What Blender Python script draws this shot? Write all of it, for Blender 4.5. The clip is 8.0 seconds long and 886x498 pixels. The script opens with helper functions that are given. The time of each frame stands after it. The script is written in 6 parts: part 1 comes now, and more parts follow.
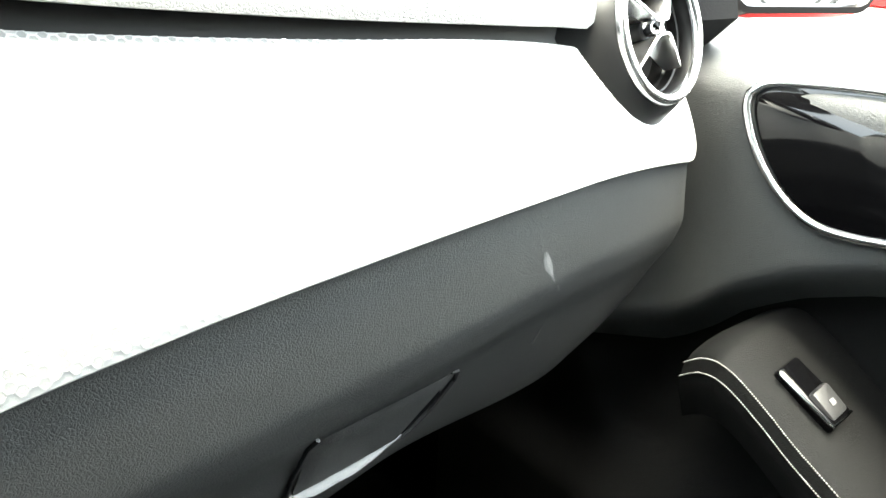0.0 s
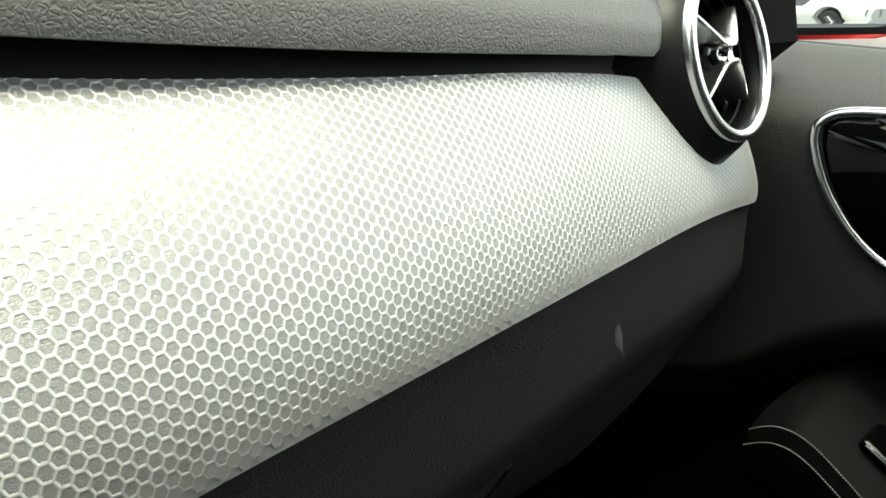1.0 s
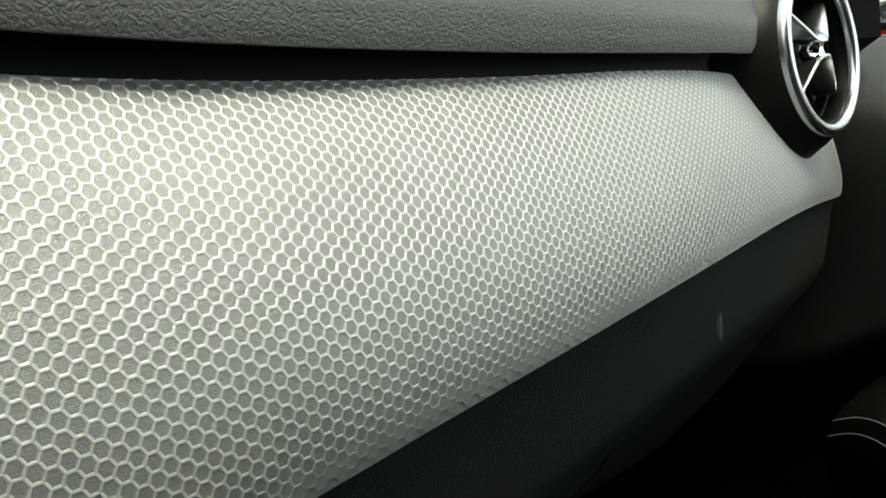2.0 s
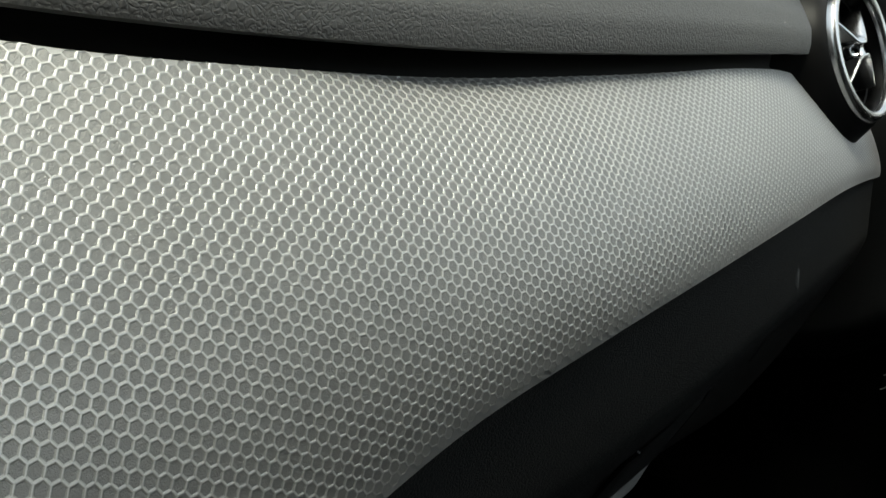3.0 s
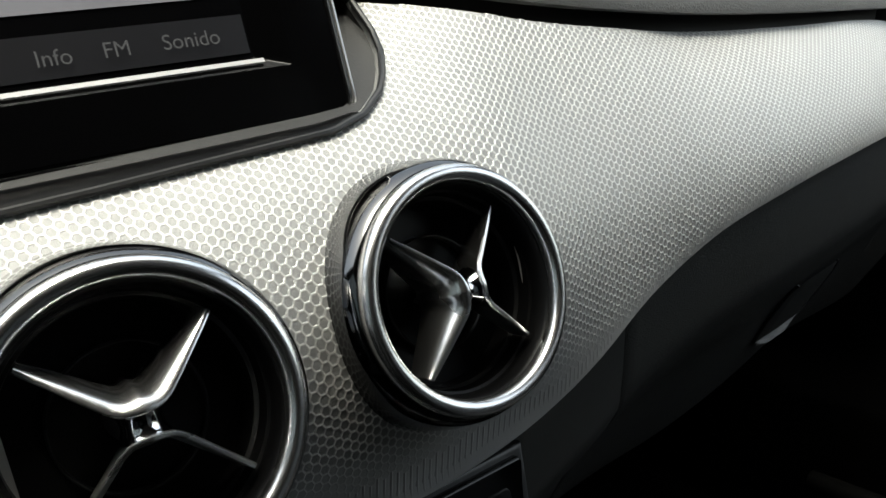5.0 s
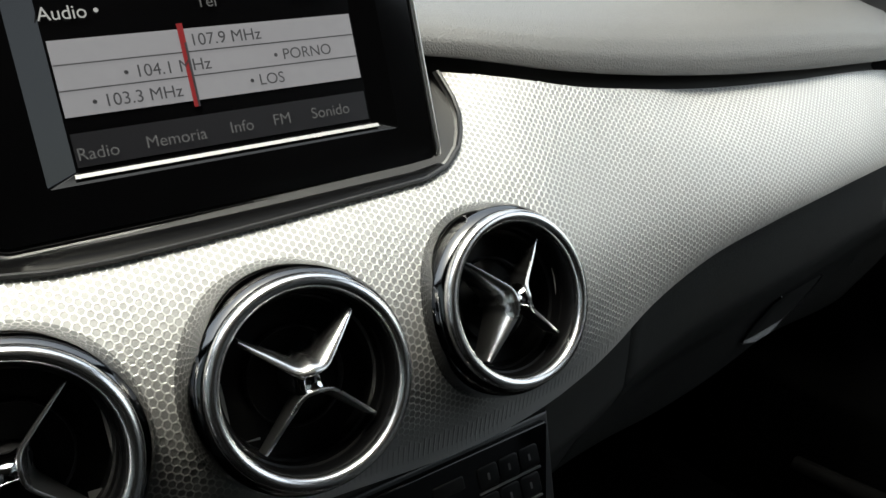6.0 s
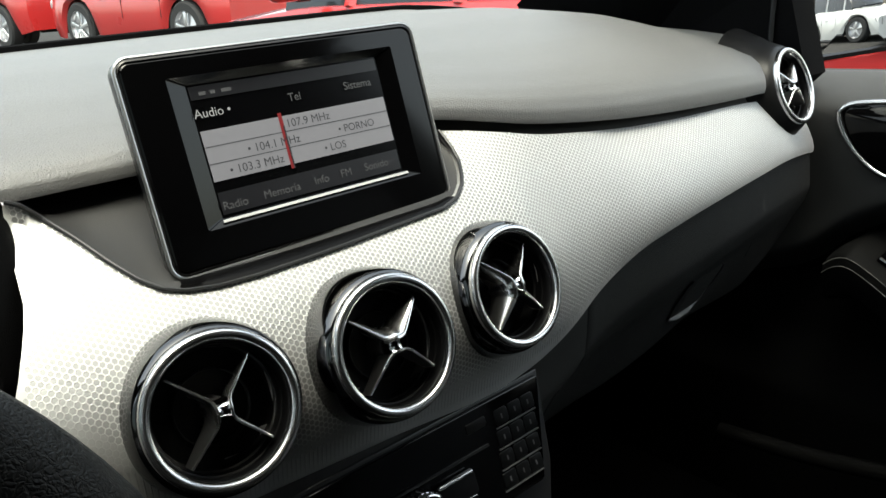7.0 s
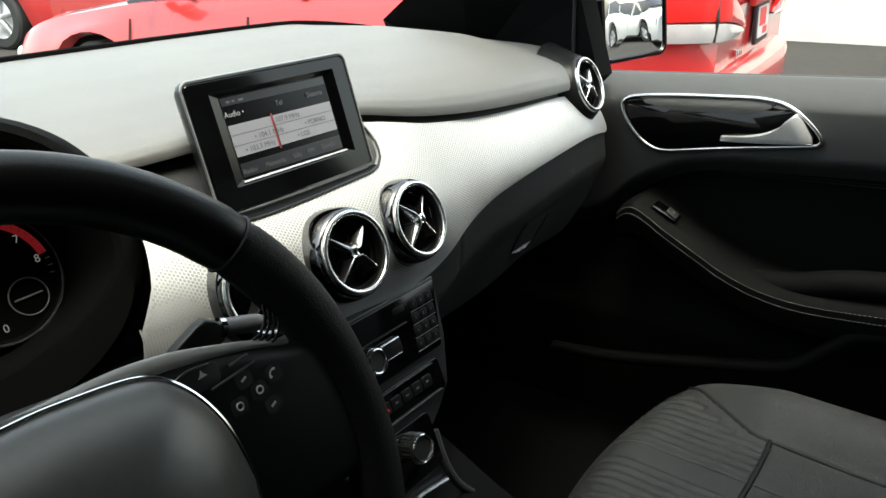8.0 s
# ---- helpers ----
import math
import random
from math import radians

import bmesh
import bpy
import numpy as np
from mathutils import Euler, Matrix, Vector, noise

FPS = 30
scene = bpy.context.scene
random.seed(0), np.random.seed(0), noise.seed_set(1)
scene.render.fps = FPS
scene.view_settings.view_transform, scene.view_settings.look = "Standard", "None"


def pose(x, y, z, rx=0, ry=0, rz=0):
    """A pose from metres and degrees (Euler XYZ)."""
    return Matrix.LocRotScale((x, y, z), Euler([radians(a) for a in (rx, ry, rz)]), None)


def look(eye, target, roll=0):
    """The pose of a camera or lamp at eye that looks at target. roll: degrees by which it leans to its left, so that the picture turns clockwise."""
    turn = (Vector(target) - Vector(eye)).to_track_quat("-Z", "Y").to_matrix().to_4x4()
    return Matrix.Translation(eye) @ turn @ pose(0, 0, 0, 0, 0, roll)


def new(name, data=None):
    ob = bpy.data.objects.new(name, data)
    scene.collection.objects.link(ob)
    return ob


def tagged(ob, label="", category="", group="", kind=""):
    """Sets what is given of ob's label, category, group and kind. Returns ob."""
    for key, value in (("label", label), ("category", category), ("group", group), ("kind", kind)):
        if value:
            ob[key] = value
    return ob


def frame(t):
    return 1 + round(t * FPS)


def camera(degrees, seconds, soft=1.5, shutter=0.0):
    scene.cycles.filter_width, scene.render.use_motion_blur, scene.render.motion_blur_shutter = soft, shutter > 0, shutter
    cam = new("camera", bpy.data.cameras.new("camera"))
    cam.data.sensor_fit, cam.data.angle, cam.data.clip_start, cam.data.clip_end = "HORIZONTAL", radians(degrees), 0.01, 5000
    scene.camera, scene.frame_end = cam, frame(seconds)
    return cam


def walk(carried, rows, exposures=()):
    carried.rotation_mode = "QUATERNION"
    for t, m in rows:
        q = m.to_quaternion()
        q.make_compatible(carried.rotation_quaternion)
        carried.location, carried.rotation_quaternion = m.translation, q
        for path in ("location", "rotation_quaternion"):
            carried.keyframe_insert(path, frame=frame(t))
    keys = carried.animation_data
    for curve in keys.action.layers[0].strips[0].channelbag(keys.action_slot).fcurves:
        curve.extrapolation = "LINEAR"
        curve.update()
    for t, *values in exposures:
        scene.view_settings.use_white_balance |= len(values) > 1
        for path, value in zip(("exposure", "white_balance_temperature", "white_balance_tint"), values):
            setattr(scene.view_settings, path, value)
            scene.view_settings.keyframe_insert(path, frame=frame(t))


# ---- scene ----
cam = camera(59.9, 8.0)
PATH = [
    (0, (0.258, -0.15, 1.039), (1.487, 1.236, 0.286), 2.5),
    (0.2, (0.273, -0.117, 1.039), (1.534, 1.245, 0.288), 3.3),
    (0.5, (0.278, -0.100, 1.035), (1.557, 1.267, 0.331), 3.5),
    (1, (0.283, -0.083, 1.033), (1.549, 1.301, 0.339), 1.7),
    (1.5, (0.276, -0.076, 1.034), (1.511, 1.343, 0.355), 1.4),
    (2, (0.25, -0.077, 1.034), (1.437, 1.376, 0.343), 0.4),
    (3.5, (0.106, -0.112, 1.034), (1.292, 1.38, 0.428), -3.2),
    (4, (0.064, -0.133, 1.045), (1.171, 1.406, 0.406), -3.6),
    (4.5, (0.017, -0.153, 1.04), (1.091, 1.413, 0.411), -5.2),
    (5, (-0.03, -0.168, 1.043), (1.028, 1.405, 0.405), -5.8),
    (5.2, (-0.045, -0.178, 1.057), (0.998, 1.4, 0.406), -4.8),
    (6.3, (-0.11, -0.245, 1.103), (0.889, 1.338, 0.397), -3.2),
    (6.5, (-0.128, -0.255, 1.111), (0.892, 1.314, 0.406), -4.0),
    (7, (-0.215, -0.315, 1.136), (0.96, 1.172, 0.496), -5.5),
    (7.5, (-0.311, -0.391, 1.159), (0.99, 0.977, 0.497), -4.4),
    (8, (-0.456, -0.472, 1.196), (0.989, 0.718, 0.495), -4.4),
]
GAIN = 2.5
EXPOSURES = [(t, GAIN + e, k, tint) for t, e, k, tint in ((0.0, 2.97, 7100, -1), (0.3, 1.88, 7150, -3), (0.6, 0.6, 7250, -6), (1.0, -0.08, 7350, -7), (1.5, -0.24, 7350, -6), (2.2, -1.08, 7150, -4), (3.5, -1.45, 6950, -1), (4.0, -1.36, 6950, 0), (4.5, -1.22, 6950, 1), (5.2, -0.5, 6950, 2), (6.3, -0.48, 6950, 2), (7.0, -0.4, 7000, 0), (7.5, -0.2, 7050, -1), (8.0, -0.08, 7050, -1))]
walk(cam, [(t, look(eye, target, roll)) for t, eye, target, roll in PATH], EXPOSURES)

# ---- daylight ----
world = bpy.data.worlds.new("world")
scene.world = world
world.use_nodes = True
wn = world.node_tree.nodes
sky = wn.new("ShaderNodeTexSky")
sky.sky_type = "NISHITA"
sky.sun_disc = False
SUN_UP, SUN_TURN = 73, 210
sky.sun_elevation, sky.sun_rotation = radians(SUN_UP), radians(SUN_TURN)
sky.air_density, sky.dust_density, sky.ozone_density = 1.0, 4.0, 1.0
wn["Background"].inputs["Strength"].default_value = 0.15
haze = wn.new("ShaderNodeHueSaturation")
haze.inputs["Saturation"].default_value = 0.55
world.node_tree.links.new(sky.outputs[0], haze.inputs["Color"])
world.node_tree.links.new(haze.outputs[0], wn["Background"].inputs["Color"])
sun_data = bpy.data.lights.new("sun", "SUN")
sun_data.energy, sun_data.angle, sun_data.color = 0.8, radians(32), (1.0, 0.97, 0.92)
sun = new("sun", sun_data)
az, el = radians(SUN_TURN), radians(SUN_UP)
sun.matrix_world = look((math.sin(az) * math.cos(el) * 30, math.cos(az) * math.cos(el) * 30, math.sin(el) * 30), (0, 0, 0))


# ---- materials ----
def material(name, colour, rough=0.5, metal=0.0, grain=0.0, grain_scale=400.0, vary=0.15, vary_scale=8.0, style="noise", coat=0.0, spec=0.5, rough_vary=0.08):
    """A surface with a base colour broken at two scales, and a fine relief."""
    m = bpy.data.materials.new(name)
    m.use_nodes = True
    nt = m.node_tree
    n, l = nt.nodes, nt.links
    b = n["Principled BSDF"]
    b.inputs["Metallic"].default_value = metal
    b.inputs["Coat Weight"].default_value = coat
    b.inputs["Coat Roughness"].default_value = 0.05
    b.inputs["Specular IOR Level"].default_value = spec
    co = n.new("ShaderNodeTexCoord")
    big = n.new("ShaderNodeTexNoise")
    big.inputs["Scale"].default_value, big.inputs["Detail"].default_value = vary_scale, 4
    small = n.new("ShaderNodeTexNoise")
    small.inputs["Scale"].default_value, small.inputs["Detail"].default_value = vary_scale * 25, 2
    l.new(co.outputs["Object"], big.inputs["Vector"])
    l.new(co.outputs["Object"], small.inputs["Vector"])
    mix = n.new("ShaderNodeMath")
    mix.operation = "MULTIPLY_ADD"
    mix.inputs[1].default_value = 0.35
    l.new(small.outputs["Fac"], mix.inputs[0])
    l.new(big.outputs["Fac"], mix.inputs[2])
    ramp = n.new("ShaderNodeMapRange")
    ramp.inputs["From Min"].default_value, ramp.inputs["From Max"].default_value = 0.4, 0.95
    ramp.inputs["To Min"].default_value, ramp.inputs["To Max"].default_value = 1 - vary, 1 + vary
    l.new(mix.outputs[0], ramp.inputs["Value"])
    tint = n.new("ShaderNodeVectorMath")
    tint.operation = "SCALE"
    tint.inputs[0].default_value = colour
    l.new(ramp.outputs[0], tint.inputs["Scale"])
    l.new(tint.outputs[0], b.inputs["Base Color"])
    rr = n.new("ShaderNodeMapRange")
    rr.inputs["To Min"].default_value, rr.inputs["To Max"].default_value = max(0.02, rough - rough_vary), min(1, rough + rough_vary)
    l.new(big.outputs["Fac"], rr.inputs["Value"])
    l.new(rr.outputs[0], b.inputs["Roughness"])
    if grain:
        if style == "leather":
            g = n.new("ShaderNodeTexVoronoi")
            g.feature = "DISTANCE_TO_EDGE"
            warp = n.new("ShaderNodeTexNoise")
            warp.inputs["Scale"].default_value = grain_scale * 0.6
            add = n.new("ShaderNodeVectorMath")
            add.operation = "MULTIPLY_ADD"
            add.inputs[1].default_value = (2.2 / grain_scale,) * 3
            l.new(co.outputs["Object"], warp.inputs["Vector"])
            l.new(warp.outputs["Color"], add.inputs[0])
            l.new(co.outputs["Object"], add.inputs[2])
            l.new(add.outputs[0], g.inputs["Vector"])
            top = n.new("ShaderNodeMapRange")
            top.inputs["From Max"].default_value = 0.25
            l.new(g.outputs["Distance"], top.inputs["Value"])
            out = top.outputs[0]
        else:
            g = n.new("ShaderNodeTexNoise")
            g.inputs["Detail"].default_value = 3
            l.new(co.outputs["Object"], g.inputs["Vector"])
            out = g.outputs["Fac"]
        g.inputs["Scale"].default_value = grain_scale
        bump = n.new("ShaderNodeBump")
        bump.inputs["Strength"].default_value, bump.inputs["Distance"].default_value = min(1, grain), 0.0006
        l.new(out, bump.inputs["Height"])
        l.new(bump.outputs[0], b.inputs["Normal"])
    return m


def glow(name, colour, strength):
    m = material(name, tuple(0.08 * c for c in colour), 0.3)
    b = m.node_tree.nodes["Principled BSDF"]
    b.inputs["Emission Color"].default_value, b.inputs["Emission Strength"].default_value = (*colour, 1), strength
    return m


def pane(name, clear_colour=(0.93, 0.95, 0.94, 1)):
    """A thin pane: see-through, with a faint gloss."""
    m = bpy.data.materials.new(name)
    m.use_nodes = True
    n, l = m.node_tree.nodes, m.node_tree.links
    clear, gloss, mix = n.new("ShaderNodeBsdfTransparent"), n.new("ShaderNodeBsdfGlossy"), n.new("ShaderNodeMixShader")
    clear.inputs["Color"].default_value = clear_colour
    gloss.inputs["Roughness"].default_value = 0.0
    mix.inputs[0].default_value = 0.02
    l.new(clear.outputs[0], mix.inputs[1])
    l.new(gloss.outputs[0], mix.inputs[2])
    l.new(mix.outputs[0], n["Material Output"].inputs["Surface"])
    return m


PAD = material("soft grained dash skin", (0.105, 0.105, 0.104), 0.5, grain=0.34, grain_scale=560, style="leather", vary=0.1, spec=0.8)
LOWER = material("grained dark plastic", (0.027, 0.0278, 0.0272), 0.47, grain=0.36, grain_scale=820, style="leather", vary=0.12)
SMOOTH = material("smooth dark plastic", (0.014, 0.014, 0.015), 0.42, grain=0.15, grain_scale=1500)
SOFT = material("door skin", (0.039, 0.041, 0.041), 0.55, grain=0.5, grain_scale=900, style="leather", vary=0.1)
GLOSS = material("piano black", (0.0015, 0.0015, 0.0017), 0.1, vary=0.3, rough_vary=0.03, spec=0.3)
BLACK = material("deep black plastic", (0.008, 0.008, 0.009), 0.6)
RUBBER = material("black seal", (0.012, 0.012, 0.013), 0.7, grain=0.3, grain_scale=800)
# five silver tones put the honeycomb's light and shade into its colour
RIDGE = material("lit satin silver ridge", (0.72, 0.72, 0.708), 0.42, metal=0.5, grain=0.1, grain_scale=2500, vary=0.04, vary_scale=20)
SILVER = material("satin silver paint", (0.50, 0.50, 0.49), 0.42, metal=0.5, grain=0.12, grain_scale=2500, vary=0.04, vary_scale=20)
SHALLOW = material("half-shaded satin silver cell", (0.385, 0.385, 0.377), 0.42, metal=0.5, grain=0.2, grain_scale=3000, vary=0.05, vary_scale=20)
FLAT = material("faintly shaded satin silver foot", (0.435, 0.435, 0.426), 0.42, metal=0.5, grain=0.2, grain_scale=3000, vary=0.05, vary_scale=20)
CELL = material("shaded satin silver cell floor", (0.325, 0.325, 0.318), 0.42, metal=0.5, grain=0.4, grain_scale=3000, vary=0.07, vary_scale=20)
CHROME = material("satin chrome", (0.72, 0.72, 0.725), 0.25, metal=1.0, vary=0.04, rough_vary=0.06)
BRIGHT = material("polished chrome", (0.8, 0.8, 0.81), 0.1, metal=1.0, vary=0.03, rough_vary=0.04)
SEATHIDE = material("dark seat leather", (0.05, 0.051, 0.0495), 0.36, grain=0.6, grain_scale=420, style="leather", vary=0.15)
THREAD = material("pale thread", (0.15, 0.148, 0.142), 0.8, grain=0.5, grain_scale=3000)
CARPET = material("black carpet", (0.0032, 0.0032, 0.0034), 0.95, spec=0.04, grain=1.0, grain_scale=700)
LINER = material("dark headliner", (0.04, 0.0395, 0.039), 0.9, grain=0.5, grain_scale=900)
DARKLINER = material("dark pillar cloth", (0.004, 0.004, 0.0043), 0.9, grain=0.5, grain_scale=900, spec=0.05)
MARK = material("scuffed plastic", (0.11, 0.112, 0.11), 0.6, grain=0.5, grain_scale=2500, vary=0.4, vary_scale=60)
PRINT = material("pale printing", (0.42, 0.42, 0.42), 0.6)
DIMPRINT = material("faded printing", (0.16, 0.16, 0.16), 0.6)
REDPRINT = material("red printing", (0.5, 0.02, 0.02), 0.5)
REDCAR = material("red car paint", (0.42, 0.022, 0.022), 0.3, coat=1.0, vary=0.05, vary_scale=1.0)
WHITECAR = material("white car paint", (0.6, 0.6, 0.58), 0.3, coat=1.0, vary=0.04, vary_scale=1.0)
CARGLASS = material("dark car glass", (0.02, 0.023, 0.026), 0.06, spec=0.4)
TYRE = material("tyre rubber", (0.02, 0.02, 0.02), 0.85, grain=0.4, grain_scale=60)
ALLOY = material("cast alloy", (0.6, 0.6, 0.61), 0.3, metal=0.8, vary=0.08)
LAMPRED = material("red lamp lens", (0.6, 0.02, 0.02), 0.12, coat=1.0)
LAMPCLEAR = material("clear lamp lens", (0.34, 0.33, 0.33), 0.12, coat=1.0)
ASPHALT = material("asphalt", (0.03, 0.029, 0.028), 0.95, spec=0.15, grain=0.8, grain_scale=60, vary=0.35, vary_scale=0.4)
WALLPAINT = material("white plastered wall", (0.76, 0.74, 0.67), 0.85, grain=0.5, grain_scale=30, vary=0.12, vary_scale=0.7)
MIRROR = material("mirror glass", (0.75, 0.76, 0.75), 0.01, metal=1.0, vary=0.0, rough_vary=0.0)
WINDOW = pane("window glass")
TINTED = pane("light-dimming window glass", (0.34, 0.36, 0.355, 1))
LCD = material("dark display", (0.0015, 0.0015, 0.0018), 0.2, spec=0.2)
LCDWHITE = glow("lit white", (0.66, 0.65, 0.73), 0.075)
LCDGREY = glow("lit grey", (0.10, 0.10, 0.12), 0.012)
LCDTEXT = glow("lit letters", (0.75, 0.75, 0.78), 0.1)
LCDDIM = glow("dim letters", (0.33, 0.33, 0.35), 0.05)
LCDRED = glow("lit red", (0.55, 0.05, 0.06), 0.08)
INK = material("dark letters", (0.02, 0.02, 0.025), 0.5)
DIALLIT = glow("lit dial marks", (0.6, 0.6, 0.6), 0.05)
DIALRED = glow("lit red dial band", (0.45, 0.02, 0.03), 0.05)


# ---- builders ----
def finish(name, bm, mat, parent=None, label="", smooth=True, m=None):
    """Links a bmesh as one mesh object."""
    if m is not None:
        bm.transform(m)
    bmesh.ops.recalc_face_normals(bm, faces=bm.faces)
    me = bpy.data.meshes.new(name)
    bm.to_mesh(me)
    bm.free()
    me.materials.append(mat)
    if smooth:
        me.polygons.foreach_set("use_smooth", [True] * len(me.polygons))
        me.set_sharp_from_angle(angle=radians(38))
    ob = new(name, me)
    if parent is not None:
        ob.parent = parent
    if label:
        ob["label"] = label
    return ob


def part(name, bm, mat, parent, label="", smooth=True, m=None):
    return finish(name, bm, mat, parent, label, smooth, m)


def thing(name, m, label, category, group="", kind=""):
    ob = new(name)
    ob.matrix_world = m
    ob.empty_display_size = 0.05
    return tagged(ob, label, category, group, kind)


def sheet(bm, rows, closed=False):
    """A sheet of quads over rows of points."""
    vs = [[bm.verts.new(p) for p in row] for row in rows]
    for a, b in zip(vs, vs[1:]):
        k = len(a)
        for i in range(k if closed else k - 1):
            j = (i + 1) % k
            bm.faces.new((a[i], a[j], b[j], b[i]))
    return vs


def tube(bm, path, radius, n=12, closed=False, up=(0, 0, 1), squash=1.0):
    """A round bar along a path; radius may be a list."""
    pts = [Vector(p) for p in path]
    k = len(pts)
    rs = radius if isinstance(radius, (list, tuple)) else [radius] * k
    rings = []
    for i, p in enumerate(pts):
        d = (pts[(i + 1) % k] - pts[i - 1]) if closed else (pts[min(i + 1, k - 1)] - pts[max(i - 1, 0)])
        d.normalize()
        a = d.cross(Vector(up))
        if a.length < 1e-4:
            a = d.cross(Vector((1, 0, 0)))
        a.normalize()
        b = a.cross(d)
        rings.append([p + rs[i] * (math.cos(2 * math.pi * j / n) * a + squash * math.sin(2 * math.pi * j / n) * b) for j in range(n)])
    if closed:
        rings.append(rings[0])
    vs = sheet(bm, rings, True)
    if closed:
        bmesh.ops.remove_doubles(bm, verts=bm.verts, dist=1e-6)
    else:
        bm.faces.new(vs[0])
        bm.faces.new(vs[-1])
    return bm


def lathe(bm, profile, n=64):
    """Turns a profile of (radius, height) round z."""
    rows = [[(r * math.cos(2 * math.pi * i / n), r * math.sin(2 * math.pi * i / n), h) for i in range(n)] for r, h in profile]
    vs = sheet(bm, rows, True)
    if profile[-1][0] < 1e-5 or profile[0][0] < 1e-5:
        bmesh.ops.remove_doubles(bm, verts=bm.verts, dist=1e-6)
    return bm


def rounded(w, h, r, n=6):
    """The outline of a rounded rectangle round the origin."""
    out = []
    for cx, cy, a0 in ((w / 2 - r, h / 2 - r, 0), (-w / 2 + r, h / 2 - r, 90), (-w / 2 + r, -h / 2 + r, 180), (w / 2 - r, -h / 2 + r, 270)):
        for i in range(n + 1):
            a = radians(a0 + 90 * i / n)
            out.append((cx + r * math.cos(a), cy + r * math.sin(a)))
    return out


def shrink(outline, d):
    """The outline moved inwards by d."""
    k = len(outline)
    out = []
    for i in range(k):
        a, p, b = (Vector((*outline[j % k], 0)) for j in (i - 1, i, i + 1))
        n1 = Vector((-(p - a).y, (p - a).x, 0))
        n2 = Vector((-(b - p).y, (b - p).x, 0))
        if n1.length < 1e-9:
            n1 = n2.copy()
        if n2.length < 1e-9:
            n2 = n1.copy()
        v = (n1.normalized() + n2.normalized())
        v = v.normalized() / max(0.5, v.length / 2) if v.length > 1e-6 else n1.normalized()
        out.append((p.x + v.x * d, p.y + v.y * d))
    return out


def slab(bm, outline, z0, z1, bevel=0.0):
    """A plate over an outline (anticlockwise), from z0 to z1, its upper rim rounded by bevel."""
    rows = [[(x, y, z0) for x, y in outline]]
    if bevel:
        for a in (0, 30, 60, 90):
            q = shrink(outline, bevel * (1 - math.cos(radians(a))))
            rows.append([(x, y, z1 - bevel + bevel * math.sin(radians(a))) for x, y in q])
    else:
        rows.append([(x, y, z1) for x, y in outline])
    vs = sheet(bm, rows, True)
    bm.faces.new(vs[0])
    bm.faces.new(vs[-1])
    return bm


def block(bm, size, bevel=0.0, m=Matrix(), segments=2):
    """A box of a size round the origin, its edges rounded."""
    r = bmesh.ops.create_cube(bm, size=1.0, matrix=m @ Matrix.Diagonal((*size, 1)))
    if bevel:
        es = list({e for v in r["verts"] for e in v.link_edges})
        bmesh.ops.bevel(bm, geom=es, offset=bevel, segments=segments, affect="EDGES", profile=0.5)
    return bm


def spline(knots, k=8):
    """A smooth line through points."""
    p = [Vector(q) for q in knots]
    out = []
    for i in range(len(p) - 1):
        a, b, c, d = p[max(i - 1, 0)], p[i], p[i + 1], p[min(i + 2, len(p) - 1)]
        for j in range(k):
            t = j / k
            out.append(0.5 * (2 * b + (c - a) * t + (2 * a - 5 * b + 4 * c - d) * t * t + (3 * b - a - 3 * c + d) * t ** 3))
    out.append(p[-1])
    return out


def dense(knots, steps=600):
    """Evenly spaced values on a smooth line through (x, value) knots."""
    xs = np.array([k[0] for k in knots])
    ys = np.array([k[1] for k in knots])
    m = np.gradient(ys, xs)
    x = np.linspace(xs[0], xs[-1], steps)
    i = np.clip(np.searchsorted(xs, x) - 1, 0, len(xs) - 2)
    h = xs[i + 1] - xs[i]
    u = (x - xs[i]) / h
    v = (2 * u**3 - 3 * u**2 + 1) * ys[i] + (u**3 - 2 * u**2 + u) * h * m[i] + (-2 * u**3 + 3 * u**2) * ys[i + 1] + (u**3 - u**2) * h * m[i + 1]
    return float(xs[0]), float((xs[-1] - xs[0]) / (steps - 1)), v.tolist()


TABLES = {}


def along(knots, x):
    """The value at x on a smooth line of (x, value) knots."""
    k = tuple(knots[0]) + tuple(knots[1]) + (len(knots), knots[-1][1])
    if k not in TABLES:
        TABLES[k] = dense(knots)
    x0, step, v = TABLES[k]
    f = (x - x0) / step
    if f <= 0:
        return v[0]
    if f >= len(v) - 1:
        return v[-1]
    i = int(f)
    return v[i] + (v[i + 1] - v[i]) * (f - i)


def letters(text, size, mat, parent, m, name="lettering", align="LEFT", label=""):
    """Flat lettering as a mesh."""
    cu = bpy.data.curves.new(name, "FONT")
    cu.body, cu.size, cu.align_x = text, size, align
    tmp = bpy.data.objects.new(name, cu)
    scene.collection.objects.link(tmp)
    me = bpy.data.meshes.new_from_object(tmp.evaluated_get(bpy.context.evaluated_depsgraph_get()))
    bpy.data.objects.remove(tmp)
    me.transform(m)
    me.materials.clear()
    me.materials.append(mat)
    ob = new(name, me)
    ob.parent = parent
    if label:
        ob["label"] = label
    return ob


def facing(origin, tilt, yaw=0.0):
    """A frame whose z points to the rear of the car, leaning up by tilt degrees; x to the right, y up."""
    return pose(*origin, 90 - tilt, 0, yaw)


